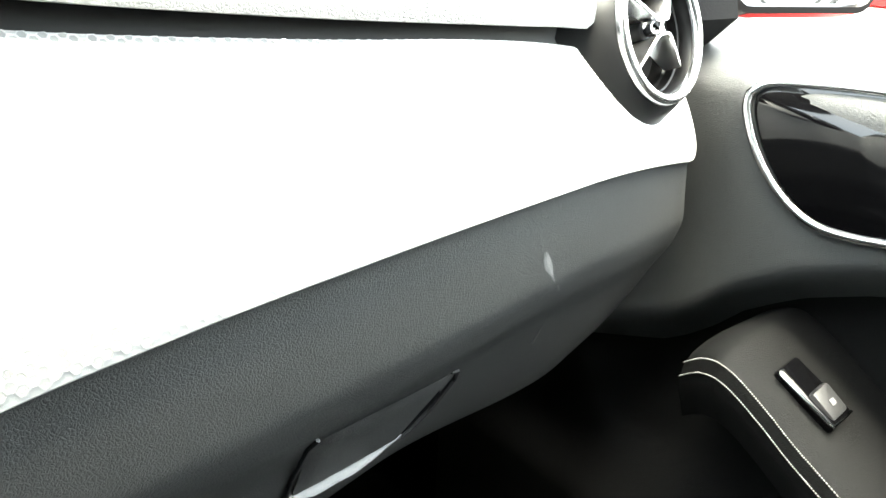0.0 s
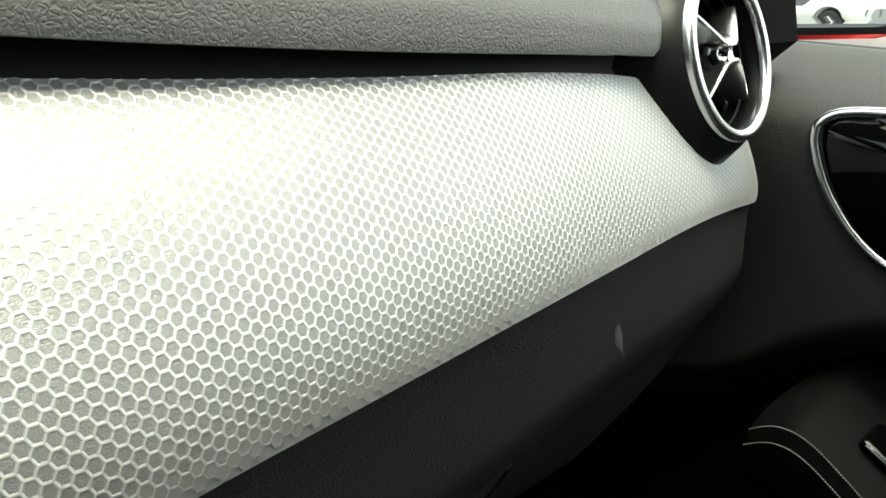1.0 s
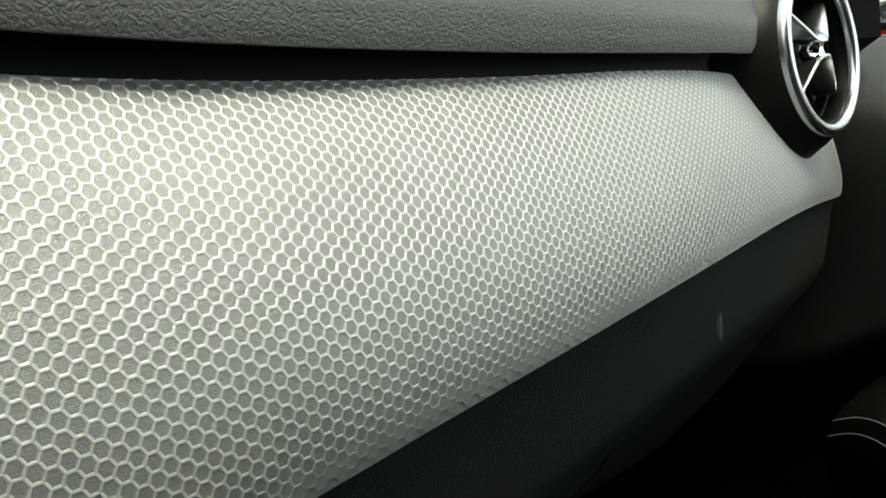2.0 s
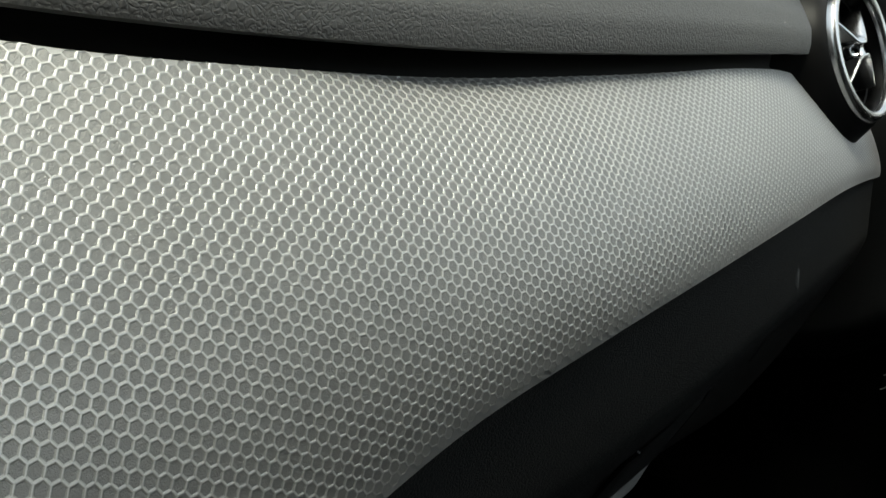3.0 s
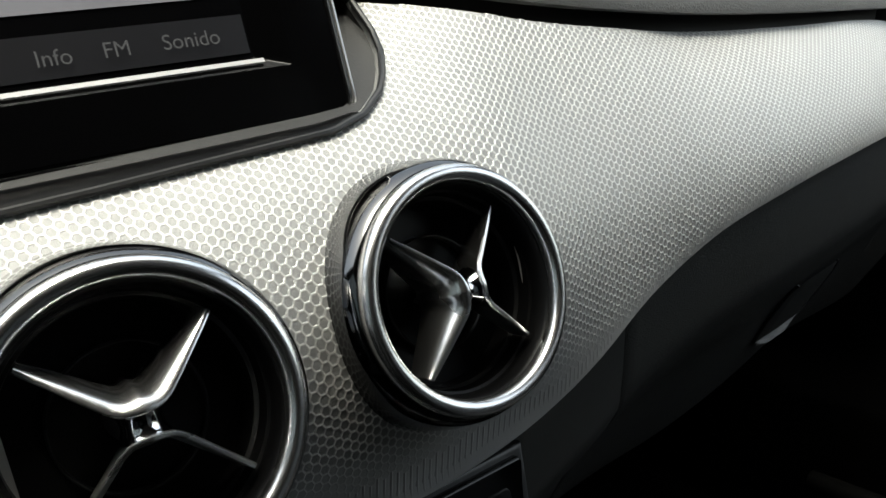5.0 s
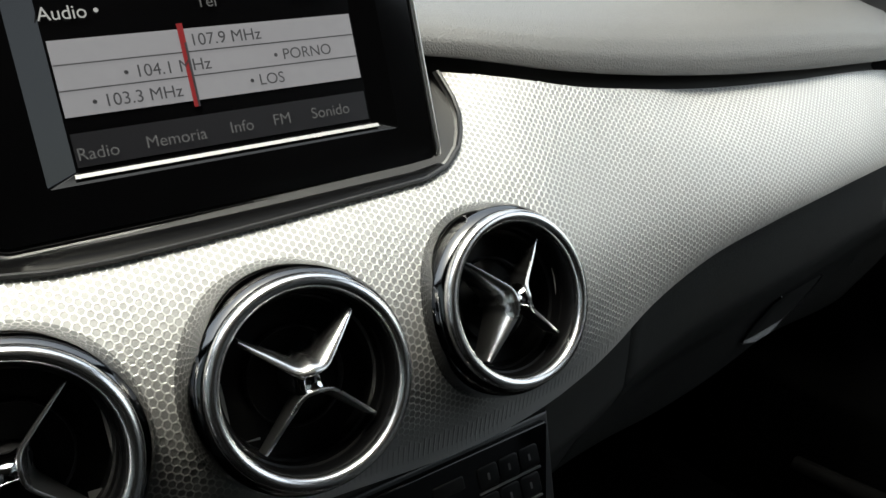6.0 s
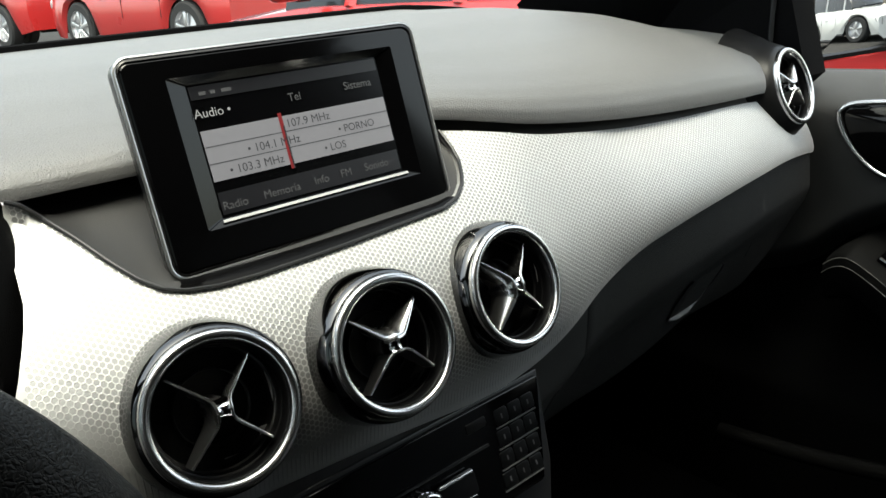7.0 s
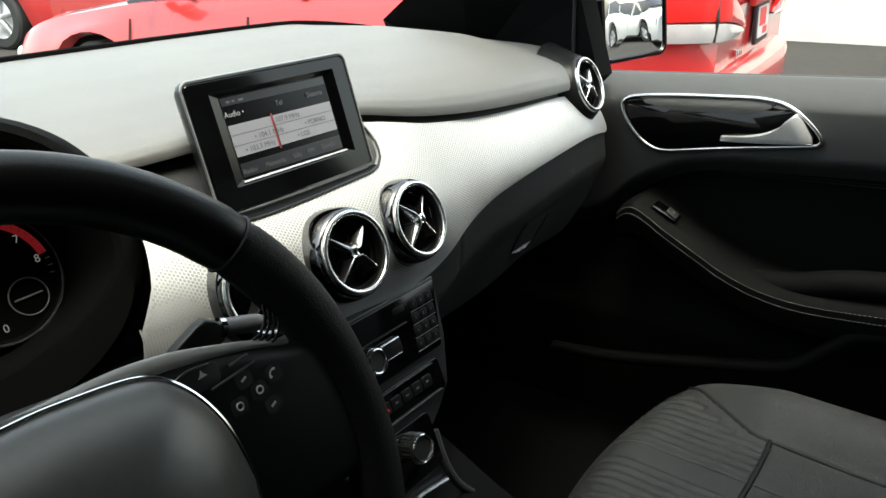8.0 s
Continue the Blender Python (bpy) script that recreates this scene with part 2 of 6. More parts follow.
# ---- dashboard ----
PROFILE = [(0.885, 0.0), (0.915, -0.006), (0.94, -0.007), (0.955, -0.004), (0.975, 0.006), (0.99, 0.018), (1.005, 0.034), (1.02, 0.053), (1.041, 0.080)]
LOW_Y = [(-0.26, 0.042), (-0.1, 0.031), (0.0, 0.026), (0.1, 0.027), (0.14, 0.03), (0.18, 0.035), (0.22, 0.042), (0.27, 0.045), (0.33, 0.045), (0.4, 0.051), (0.5, 0.067), (0.6, 0.088), (0.66, 0.1025), (0.725, 0.118)]
LOW_Z = [(-0.26, 0.888), (-0.1, 0.888), (0.0, 0.885), (0.1, 0.879), (0.14, 0.883), (0.18, 0.893), (0.22, 0.906), (0.27, 0.920), (0.33, 0.929), (0.4, 0.932), (0.5, 0.930), (0.6, 0.9235), (0.66, 0.9155), (0.725, 0.905)]
HIGH_Y = [(-0.26, 0.125), (-0.15, 0.118), (0.12, 0.106), (0.16, 0.098), (0.2, 0.093), (0.25, 0.091), (0.3, 0.093), (0.4, 0.094), (0.5, 0.102), (0.55, 0.112), (0.6, 0.126), (0.725, 0.152)]
HIGH_Z = [(-0.26, 1.05), (-0.15, 1.048), (0.12, 1.041), (0.16, 1.034), (0.2, 1.025), (0.25, 1.017), (0.3, 1.010), (0.4, 1.002), (0.5, 0.996), (0.55, 0.991), (0.6, 0.984), (0.725, 0.968)]
CUT = [(-0.23, 1.053), (-0.1499, 1.0534), (-0.1431, 1.05), (-0.1251, 1.03), (-0.1161, 1.0182), (-0.1077, 1.009), (-0.0999, 1.0032), (-0.0888, 0.9998), (-0.0721, 0.9979), (-0.05, 0.9975), (-0.02, 0.998), (0.01, 0.9988), (0.048, 1.0002), (0.083, 1.0014), (0.097, 1.0044), (0.1085, 1.0103), (0.115, 1.0163), (0.1195, 1.0225), (0.1217, 1.029), (0.1225, 1.0405)]


def skin_y(x, z):
    """How far ahead the silver trim lies at a place across and a height."""
    yl, zl, yh, zh = along(LOW_Y, x), along(LOW_Z, x), along(HIGH_Y, x), along(HIGH_Z, x)
    s = min(1.2, max(-0.2, (z - zl) / (zh - zl)))
    w = 0.012
    soft = lambda u: w * math.log1p(math.exp(u / w))
    near = min(1.0, max(0.0, (0.20 - x) / 0.065))
    near = near * near * (3 - 2 * near)
    flat = along(PROFILE, z) / 0.08
    mid = soft(z - 0.953) / soft(1.041 - 0.953) * (1 - near) + flat * near
    bow = 0.0135 - 0.0085 * min(1.0, max(0.0, (x - 0.32) / 0.2))
    side = s - bow * 4 * s * (1 - s) / (yh - yl)
    f = min(1.0, max(0.0, (x - 0.14) / 0.17))
    f = f * f * (3 - 2 * f)
    return yl + (yh - yl) * (mid * (1 - f) + side * f)


def skin_top(x):
    if x < 0.1225:
        return float(np.interp(x, [k[0] for k in CUT], [k[1] for k in CUT]))
    top = along(HIGH_Z, x)
    return top


def skin_low(x):
    low = along(LOW_Z, x)
    if x > 0.708:
        low += 0.014 * (1 - math.sqrt(max(0.0, 1 - ((x - 0.708) / 0.01405) ** 2)))
    return low


def skin_left(z):
    return float(np.interp(z, (0.93, 0.955, 0.98, 1.01, 1.05), (-0.206, -0.200, -0.178, -0.160, -0.151)))


def skin_normal(x, z):
    e = 0.002
    a = Vector((2 * e, skin_y(x + e, z) - skin_y(x - e, z), 0))
    b = Vector((0, skin_y(x, z + e) - skin_y(x, z - e), 2 * e))
    return a.cross(b).normalized()


dashboard = thing("dashboard", Matrix(), "dark grained dashboard with a silver honeycomb trim band", "dashboard")

# the silver trim band, with a turned-in rim
bm = bmesh.new()
cols = sorted(set([round(-0.24 + 0.01 * i, 4) for i in range(97)] + [0.1, 0.105, 0.109, 0.113, 0.1155, 0.1175, 0.119, 0.1205, 0.1212, 0.1218, 0.1222, 0.1225, -0.147, -0.143, -0.146, 0.711, 0.7135, 0.716, 0.718, 0.7195, 0.7207, 0.7215, 0.722]))
cols = [c for c in cols if c <= 0.7221]
rows = []
for x in cols:
    zl, zh = skin_low(x), skin_top(x if x > -0.12 else -0.12 + (x + 0.12) * (skin_left(1.05) + 0.12) / -0.12)
    col = []
    for i in range(21):
        z = zl + (zh - zl) * i / 20
        xx = x if x > -0.12 else -0.12 + (x + 0.12) * (skin_left(z) + 0.12) / -0.12
        col.append((xx, skin_y(xx, z), z))
    first, last = Vector(col[0]), Vector(col[-1])
    col = [first + Vector((0, 0.010, 0.002)), first + Vector((0, 0.0015, -0.0012))] + col + [last + Vector((0, 0.0015, 0.0012)), last + Vector((0, 0.010, -0.001))]
    rows.append(col)
sheet(bm, rows)
# openings behind the vents
bmesh.ops.delete(bm, geom=[f for f in bm.faces if any((f.calc_center_median().x - cx) ** 2 + (f.calc_center_median().z - 0.952) ** 2 < 0.033**2 for cx in (-0.1, 0.0, 0.1))], context="FACES")
part("trim_band", bm, SILVER, dashboard, "satin silver trim band")

# raised honeycomb on it
PITCH, COLUMN = 0.0036, 0.00268
verts, faces, mats = [], [], []


def lay(x, z, lift):
    n = skin_normal(x, z)
    return Vector((x, skin_y(x, z), z)) + n * lift


squeeze = COLUMN / (PITCH * math.sqrt(3) / 2)
# height on the trim for a distance along its slope
GX = np.linspace(-0.24, 0.76, 101)
GZ = np.linspace(0.86, 1.07, 141)
depth = np.array([[skin_y(x, z) for z in GZ] for x in GX])
along_slope = np.concatenate([np.zeros((len(GX), 1)), np.cumsum(np.hypot(np.diff(depth, axis=1), np.diff(GZ)), axis=1)], axis=1)
along_slope -= np.array([np.interp(0.92, GZ, row) for row in along_slope])[:, None]


def height_for(x, v):
    f = (x - GX[0]) / (GX[1] - GX[0])
    i = int(min(len(GX) - 2, max(0, math.floor(f))))
    a, b = np.interp(v, along_slope[i], GZ), np.interp(v, along_slope[i + 1], GZ)
    return float(a + (b - a) * (f - i))


shared = {}
for i in range(-82, 268):
    x0 = i * COLUMN
    if not -0.22 < x0 < 0.716:
        continue
    for j in range(-14, 70):
        v0 = j * PITCH + (PITCH / 2 if i % 2 else 0)
        z0 = height_for(x0, v0)
        lo, hi = skin_low(x0), min(skin_top(x0 - 0.0012), skin_top(x0 + 0.0012), skin_top(x0)) + 0.0008
        if not lo + 0.0022 < z0 < hi + 0.0002 or x0 < skin_left(z0) + 0.003:
            continue
        if any((x0 - cx) ** 2 + (z0 - 0.952) ** 2 < 0.035**2 for cx in (-0.1, 0.0, 0.1)):
            continue
        plain = 0.014 - 0.0132 * min(1.0, max(0.0, (x0 - 0.12) / 0.09))
        plain += 0.042 * min(1.0, max(0.0, (-0.11 - x0) / 0.05))
        near_low = (z0 - lo - plain) / (0.012 + plain)
        fade = min(1.0, max(0.0, near_low))
        fade = fade * fade * (3 - 2 * fade)
        end = min(1.0, max(0.0, (0.714 - x0) / 0.03))
        fade *= end
        if fade < 0.02:
            continue
        ring = []
        for lev, (rad, lift) in enumerate(((PITCH / math.sqrt(3), 0.00027), (PITCH / math.sqrt(3) - 0.00020, 0.00026), (PITCH / math.sqrt(3) - 0.00058, 0.00012))):
            here = []
            for k in range(6):
                a = radians(60 * k)
                x, v = x0 + rad * math.cos(a) * squeeze, v0 + rad * math.sin(a)
                z = min(height_for(x, v), hi + 0.0004)
                key = (round(x, 5), round(v, 5)) if lev == 0 else None
                if key is not None and key in shared:
                    here.append(shared[key])
                    continue
                li = 0.00018 + (lift - 0.00009) * (0.25 + 0.75 * fade)
                verts.append(tuple(lay(x, z, li)))
                here.append(len(verts) - 1)
                if key is not None:
                    shared[key] = here[-1]
            ring.append(here)
        # darker walls and floors stand for shade in the cells, easing off lower down
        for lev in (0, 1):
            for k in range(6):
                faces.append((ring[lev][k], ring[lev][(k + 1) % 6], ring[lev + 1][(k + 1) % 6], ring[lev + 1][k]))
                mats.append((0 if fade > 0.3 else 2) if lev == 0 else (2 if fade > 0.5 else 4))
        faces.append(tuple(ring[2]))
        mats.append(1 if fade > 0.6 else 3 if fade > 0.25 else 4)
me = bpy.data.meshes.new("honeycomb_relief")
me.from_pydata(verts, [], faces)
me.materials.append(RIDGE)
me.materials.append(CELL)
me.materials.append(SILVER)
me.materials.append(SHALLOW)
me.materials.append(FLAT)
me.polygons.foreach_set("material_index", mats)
comb = new("honeycomb_relief", me)
comb.parent = dashboard
tagged(comb, "moulded silver honeycomb cells, shade put into their colours", kind="stuff")

# fine upright ribs into which the honeycomb fades
verts, faces = [], []
for i in range(-82, 72):
    x = i * COLUMN
    if not skin_left(0.93) + 0.004 < x < 0.19:
        continue
    lo = skin_low(x)
    plain = 0.014 - 0.0132 * min(1.0, max(0.0, (x - 0.12) / 0.09)) + 0.042 * min(1.0, max(0.0, (-0.11 - x) / 0.05))
    run = [lo + 0.002 + (plain + 0.010) * j / 7 for j in range(8)]
    for j, z in enumerate(run):
        clear = all((x - cx) ** 2 + (z - 0.952) ** 2 > 0.036**2 for cx in (-0.1, 0.0, 0.1))
        crest = 0.00022 * min(1.0, (0.192 - x) / 0.05) * math.sin(math.pi * (j + 0.4) / 7.8) if clear else -0.0008
        base = len(verts)
        verts += [tuple(lay(x - 0.0008, z, -0.0001)), tuple(lay(x, z, crest)), tuple(lay(x + 0.0008, z, -0.0001))]
        if j:
            faces += [(base - 3, base - 2, base + 1, base), (base - 2, base - 1, base + 2, base + 1)]
me = bpy.data.meshes.new("fine_ribs")
me.from_pydata(verts, [], faces)
me.materials.append(FLAT)
ribs = new("fine_ribs", me)
ribs.parent = dashboard
tagged(ribs, "fine moulded silver ribs", kind="stuff")

# the dark gap above it and the soft pad
LIP_Y = [(-0.74, 0.16), (-0.3, 0.135), (-0.15, 0.12), (-0.05, 0.118), (0.12, 0.103), (0.2, 0.089), (0.3, 0.087), (0.4, 0.089), (0.5, 0.097), (0.56, 0.106), (0.592, 0.114), (0.612, 0.130), (0.645, 0.150), (0.74, 0.165)]
LIP_Z = [(-0.74, 1.02), (-0.3, 1.05), (-0.15, 1.053), (-0.05, 1.053), (0.12, 1.050), (0.2, 1.034), (0.3, 1.020), (0.4, 1.011), (0.5, 1.004), (0.56, 1.000), (0.592, 0.999), (0.612, 1.012), (0.645, 1.032), (0.74, 1.020)]


def pad_point(x, v):
    """The pad from its lip (v = 0) to the windscreen (v = 1)."""
    y0, z0 = along(LIP_Y, x), along(LIP_Z, x)
    far = 0.60 - 0.22 * (abs(x) / 0.74) ** 3
    drop = max(0.0, (abs(x) - 0.42) / 0.32)
    top = 1.113 - 0.070 * drop**1.6
    ys = [0.0, 0.001, 0.006, 0.016, 0.04, 0.09, 0.18, 0.30, 0.45, far - y0]
    zs = [0.0, 0.012, 0.022, 0.031, 0.045, 0.065, 0.085, 0.094, 0.096, 0.098]
    k = (top - z0) / 0.096
    k = max(k, 0.25)
    i = v * (len(ys) - 1)
    a = int(min(len(ys) - 2, math.floor(i)))
    t = i - a
    return (x, y0 + ys[a] + (ys[a + 1] - ys[a]) * t, z0 + k * (zs[a] + (zs[a + 1] - zs[a]) * t))


bm = bmesh.new()
rows = []
for i in range(125):
    x = -0.735 + 1.47 * i / 124
    col = [Vector(pad_point(x, j / 36)) for j in range(37)]
    under = Vector((x, along(LIP_Y, x) + 0.03, along(LIP_Z, x) + 0.002))
    rows.append([under, Vector(col[0]) + Vector((0, 0.004, -0.0008))] + col)
sheet(bm, rows)
pad = part("upper_pad", bm, PAD, dashboard, "grey-black grained soft pad")
sub = pad.modifiers.new("soft", "SMOOTH")
sub.factor, sub.iterations = 0.5, 2

bm = bmesh.new()
rows = []
for i in range(50):
    x = 0.118 + (0.62 - 0.118) * i / 49
    rows.append([(x, along(HIGH_Y, x) + 0.004, along(HIGH_Z, x) - 0.008), (x, along(HIGH_Y, x) + 0.012, along(HIGH_Z, x) + 0.004), (x, along(LIP_Y, x) + 0.022, along(LIP_Z, x) + 0.006)])
sheet(bm, rows)
part("groove", bm, BLACK, dashboard, "black shadow gap")

# the recess in which the display stands
bm = bmesh.new()
edge = [Vector((x, skin_y(x, skin_top(x)) - 0.0005, skin_top(x) + 0.0008)) for x in list(np.linspace(-0.150, 0.117, 90)) + [0.1178, 0.1187, 0.1195, 0.1203, 0.121, 0.1217, 0.122, 0.1223, 0.1225]]
back = [Vector((p.x, along(LIP_Y, p.x) + 0.028, along(LIP_Z, p.x) + 0.004)) for p in edge]
rows = [edge, [p + Vector((0, 0.004, -0.0005)) for p in edge]] + [[(p + Vector((0, 0.004, 0))).lerp(q, t) + Vector((0, 0.004 * math.sin(math.pi * t), 0)) for p, q in zip(edge, back)] for t in (0.2, 0.4, 0.6, 0.8, 1.0)]
sheet(bm, rows)
part("display_recess", bm, material("smooth grey plastic", (0.010, 0.010, 0.0104), 0.55, grain=0.2, grain_scale=1500), dashboard, "smooth dark recess round the display")
bm = bmesh.new()
tube(bm, [(p.x, p.y - 0.0005, p.z + 0.0006) for p in edge], 0.0013, 8)
part("recess_rim", bm, SMOOTH, dashboard, "thin grey rim")

# lower dashboard left and right of the console
GLOVE = [(-0.004, 0.002), (-0.002, -0.004), (0.0, -0.03), (0.003, -0.055), (0.013, -0.075), (0.031, -0.098), (0.045, -0.125), (0.060, -0.155), (0.075, -0.18), (0.12, -0.2), (0.26, -0.215)]

LID_EDGE = [(0.66, 0.60), (0.70, 0.625), (0.75, 0.662), (0.775, 0.690), (0.808, 0.714), (0.838, 0.724), (0.86, 0.7245), (0.885, 0.7175), (0.905, 0.712), (0.94, 0.709)]


def glove_right(z):
    """The lid's rounded right edge."""
    return along(LID_EDGE, z)


def glove_point(x, v):
    i = v * (len(GLOVE) - 1)
    a = int(min(len(GLOVE) - 2, math.floor(i)))
    t = i - a
    dy = GLOVE[a][0] + (GLOVE[a + 1][0] - GLOVE[a][0]) * t
    dz = GLOVE[a][1] + (GLOVE[a + 1][1] - GLOVE[a][1]) * t
    if dy > 0:
        flat = min(1.0, max(0.0, (x - 0.5) / 0.2))
        dy *= 1 - 0.4 * flat * flat * (3 - 2 * flat)
    zl = along(LOW_Z, x)
    # the lower edge runs level; only the upper edge follows the trim
    z = zl + dz * (zl - 0.715) / 0.215
    return Vector((x, along(LOW_Y, x) + 0.006 + dy, z))


glove_box = thing("glove_box", Matrix.Translation((0.45, 0.1, 0.82)), "dark grained glove box lid with a pull handle and a scuff", "glove box")
inv = glove_box.matrix_world.inverted()


def glove_sheet(x0, x1, n, clip):
    bm = bmesh.new()
    rows = []
    for i in range(n):
        x = x0 + (x1 - x0) * i / (n - 1)
        col = []
        for j in range(40):
            p = glove_point(x, j / 39)
            if clip:
                q = glove_right(p.z)
                p.x = x0 + (q - x0) * i / (n - 1)
            col.append(p)
        rows.append(col)
    if clip:
        last = [p + Vector((0.006, 0.02, 0)) for p in rows[-1]]
        rows.append([p + Vector((0.003, 0.002, 0)) for p in rows[-1]])
        rows.append(last)
    first = [p + Vector((-0.0025, 0.001, 0)) for p in rows[0]]
    rows = [[p + Vector((-0.003, 0.02, 0)) for p in rows[0]], first] + rows
    sheet(bm, rows)
    return bm


part("lid", glove_sheet(0.2085, 0.712, 60, True), LOWER, glove_box, m=inv)
part("console_cheek", glove_sheet(0.128, 0.204, 12, False), material("satin grey plastic", (0.034, 0.0345, 0.0335), 0.45, grain=0.15, grain_scale=1500), dashboard, "satin grey panel beside the console")
part("lower_dash_left", glove_sheet(-0.72, -0.22, 24, False), LOWER, dashboard, "dark grained lower dash")


def on_glove(x, z, out=0.0):
    best = min((glove_point(x, j / 300) for j in range(301)), key=lambda p: abs(p.z - z))
    return best + Vector((0, -out, -out * 0.3))


# pull handle: a recessed flap with a pale lower lip
bm = bmesh.new()
rows = []
for i in range(9):
    t = i / 8
    a, b = 0.397 - 0.003 * t, 0.466 + 0.029 * t
    row = []
    for j in range(13):
        u = j / 12
        low, high = 0.799 - 0.007 * u, 0.8485 - 0.0185 * u**1.3
        row.append(on_glove(a + (b - a) * u, low + (high - low) * t, 0.0035 if 0 < i < 8 and 0 < j < 12 else 0.0015))
    rows.append(row)
sheet(bm, rows)
part("pull_flap", bm, LOWER, glove_box, "dark pull flap", m=inv)
bm = bmesh.new()
tube(bm, [on_glove(x, z, 0.0012) for x, z in ((0.3935, 0.800), (0.3925, 0.818), (0.3915, 0.843), (0.3935, 0.8495))], 0.0011, 6)
part("flap_gap", bm, BLACK, glove_box, "black gap", m=inv)
bm = bmesh.new()
tube(bm, [on_glove(x, z, 0.0012) for x, z in ((0.490, 0.8325), (0.4965, 0.8295), (0.4975, 0.822), (0.491, 0.806), (0.481, 0.794), (0.473, 0.788))], [0.0009, 0.0016, 0.0018, 0.0018, 0.0014, 0.0008], 6)
part("flap_gap", bm, BLACK, glove_box, "black gap", m=inv)
# black sheet on the lid paints the shadow wedge beside the flap
bm = bmesh.new()
sheet(bm, [[on_glove(x0 + (x1 - x0) * j / 4, z0 + (z1 - z0) * j / 4, 0.0008) for j in range(5)] for x0, z0, x1, z1 in ((0.466, 0.799, 0.474, 0.788), (0.476, 0.806, 0.484, 0.796), (0.488, 0.820, 0.494, 0.811))])
part("pull_shade", bm, material("wedge shade black", (0.002, 0.002, 0.002), 0.8, spec=0.05), glove_box, "black sheet for the shadow wedge beside the flap", m=inv)
bm = bmesh.new()
rows = []
for i in range(13):
    x, z = 0.394 + 0.078 * i / 12, 0.7990 - 0.0085 * i / 12
    out = 0.0062 * min(1.0, 0.55 + 0.25 * i, 0.25 + 0.14 * (12 - i))
    rows.append([on_glove(x, z + h, o * out) for o, h in ((0.0, 0.0022), (0.45, 0.0020), (0.85, 0.0014), (1.0, 0.0004), (0.9, -0.0008), (0.4, -0.0012), (0.0, -0.0014))])
sheet(bm, rows)
part("pull_lip", bm, material("worn grey lip", (0.17, 0.17, 0.168), 0.42, grain=0.6, grain_scale=2500), glove_box, "worn grey pull lip", m=inv)

# scuff on the lid
bm = bmesh.new()
rows = []
for x, z, w in ((0.527, 0.898, 0.0012), (0.530, 0.893, 0.0033), (0.534, 0.887, 0.0038), (0.539, 0.881, 0.0028), (0.543, 0.876, 0.0014), (0.547, 0.871, 0.0006)):
    rows.append([on_glove(x - w, z, 0.0006), on_glove(x, z, 0.0010), on_glove(x + w, z, 0.0006)])
sheet(bm, rows)
part("scuff_mark", bm, MARK, glove_box, "pale scratch in the plastic", m=inv)
bm = bmesh.new()
tube(bm, [on_glove(x, z, 0.0004) for x, z in ((0.548, 0.872), (0.5524, 0.868), (0.563, 0.856), (0.5720, 0.844), (0.577, 0.830), (0.578, 0.817), (0.5785, 0.809))], [0.0009, 0.0011, 0.0005, 0.0004, 0.0005, 0.0007, 0.0009], 5)
part("fine_scratch", bm, material("fine scratch", (0.12, 0.12, 0.12), 0.6), glove_box, "fine scratch", m=inv)


# ---- air vents ----
SLEEVE = material("satin black sleeve", (0.002, 0.002, 0.0022), 0.38, spec=0.14)
WING = material("satin chrome blade", (0.8, 0.8, 0.8), 0.27, metal=1.0, vary=0.03, rough_vary=0.05)
BARREL = material("smoked chrome barrel", (0.13, 0.13, 0.132), 0.09, metal=1.0, vary=0.05, rough_vary=0.02)
HOUSING = material("satin black housing", (0.006, 0.006, 0.0062), 0.38, spec=0.35)


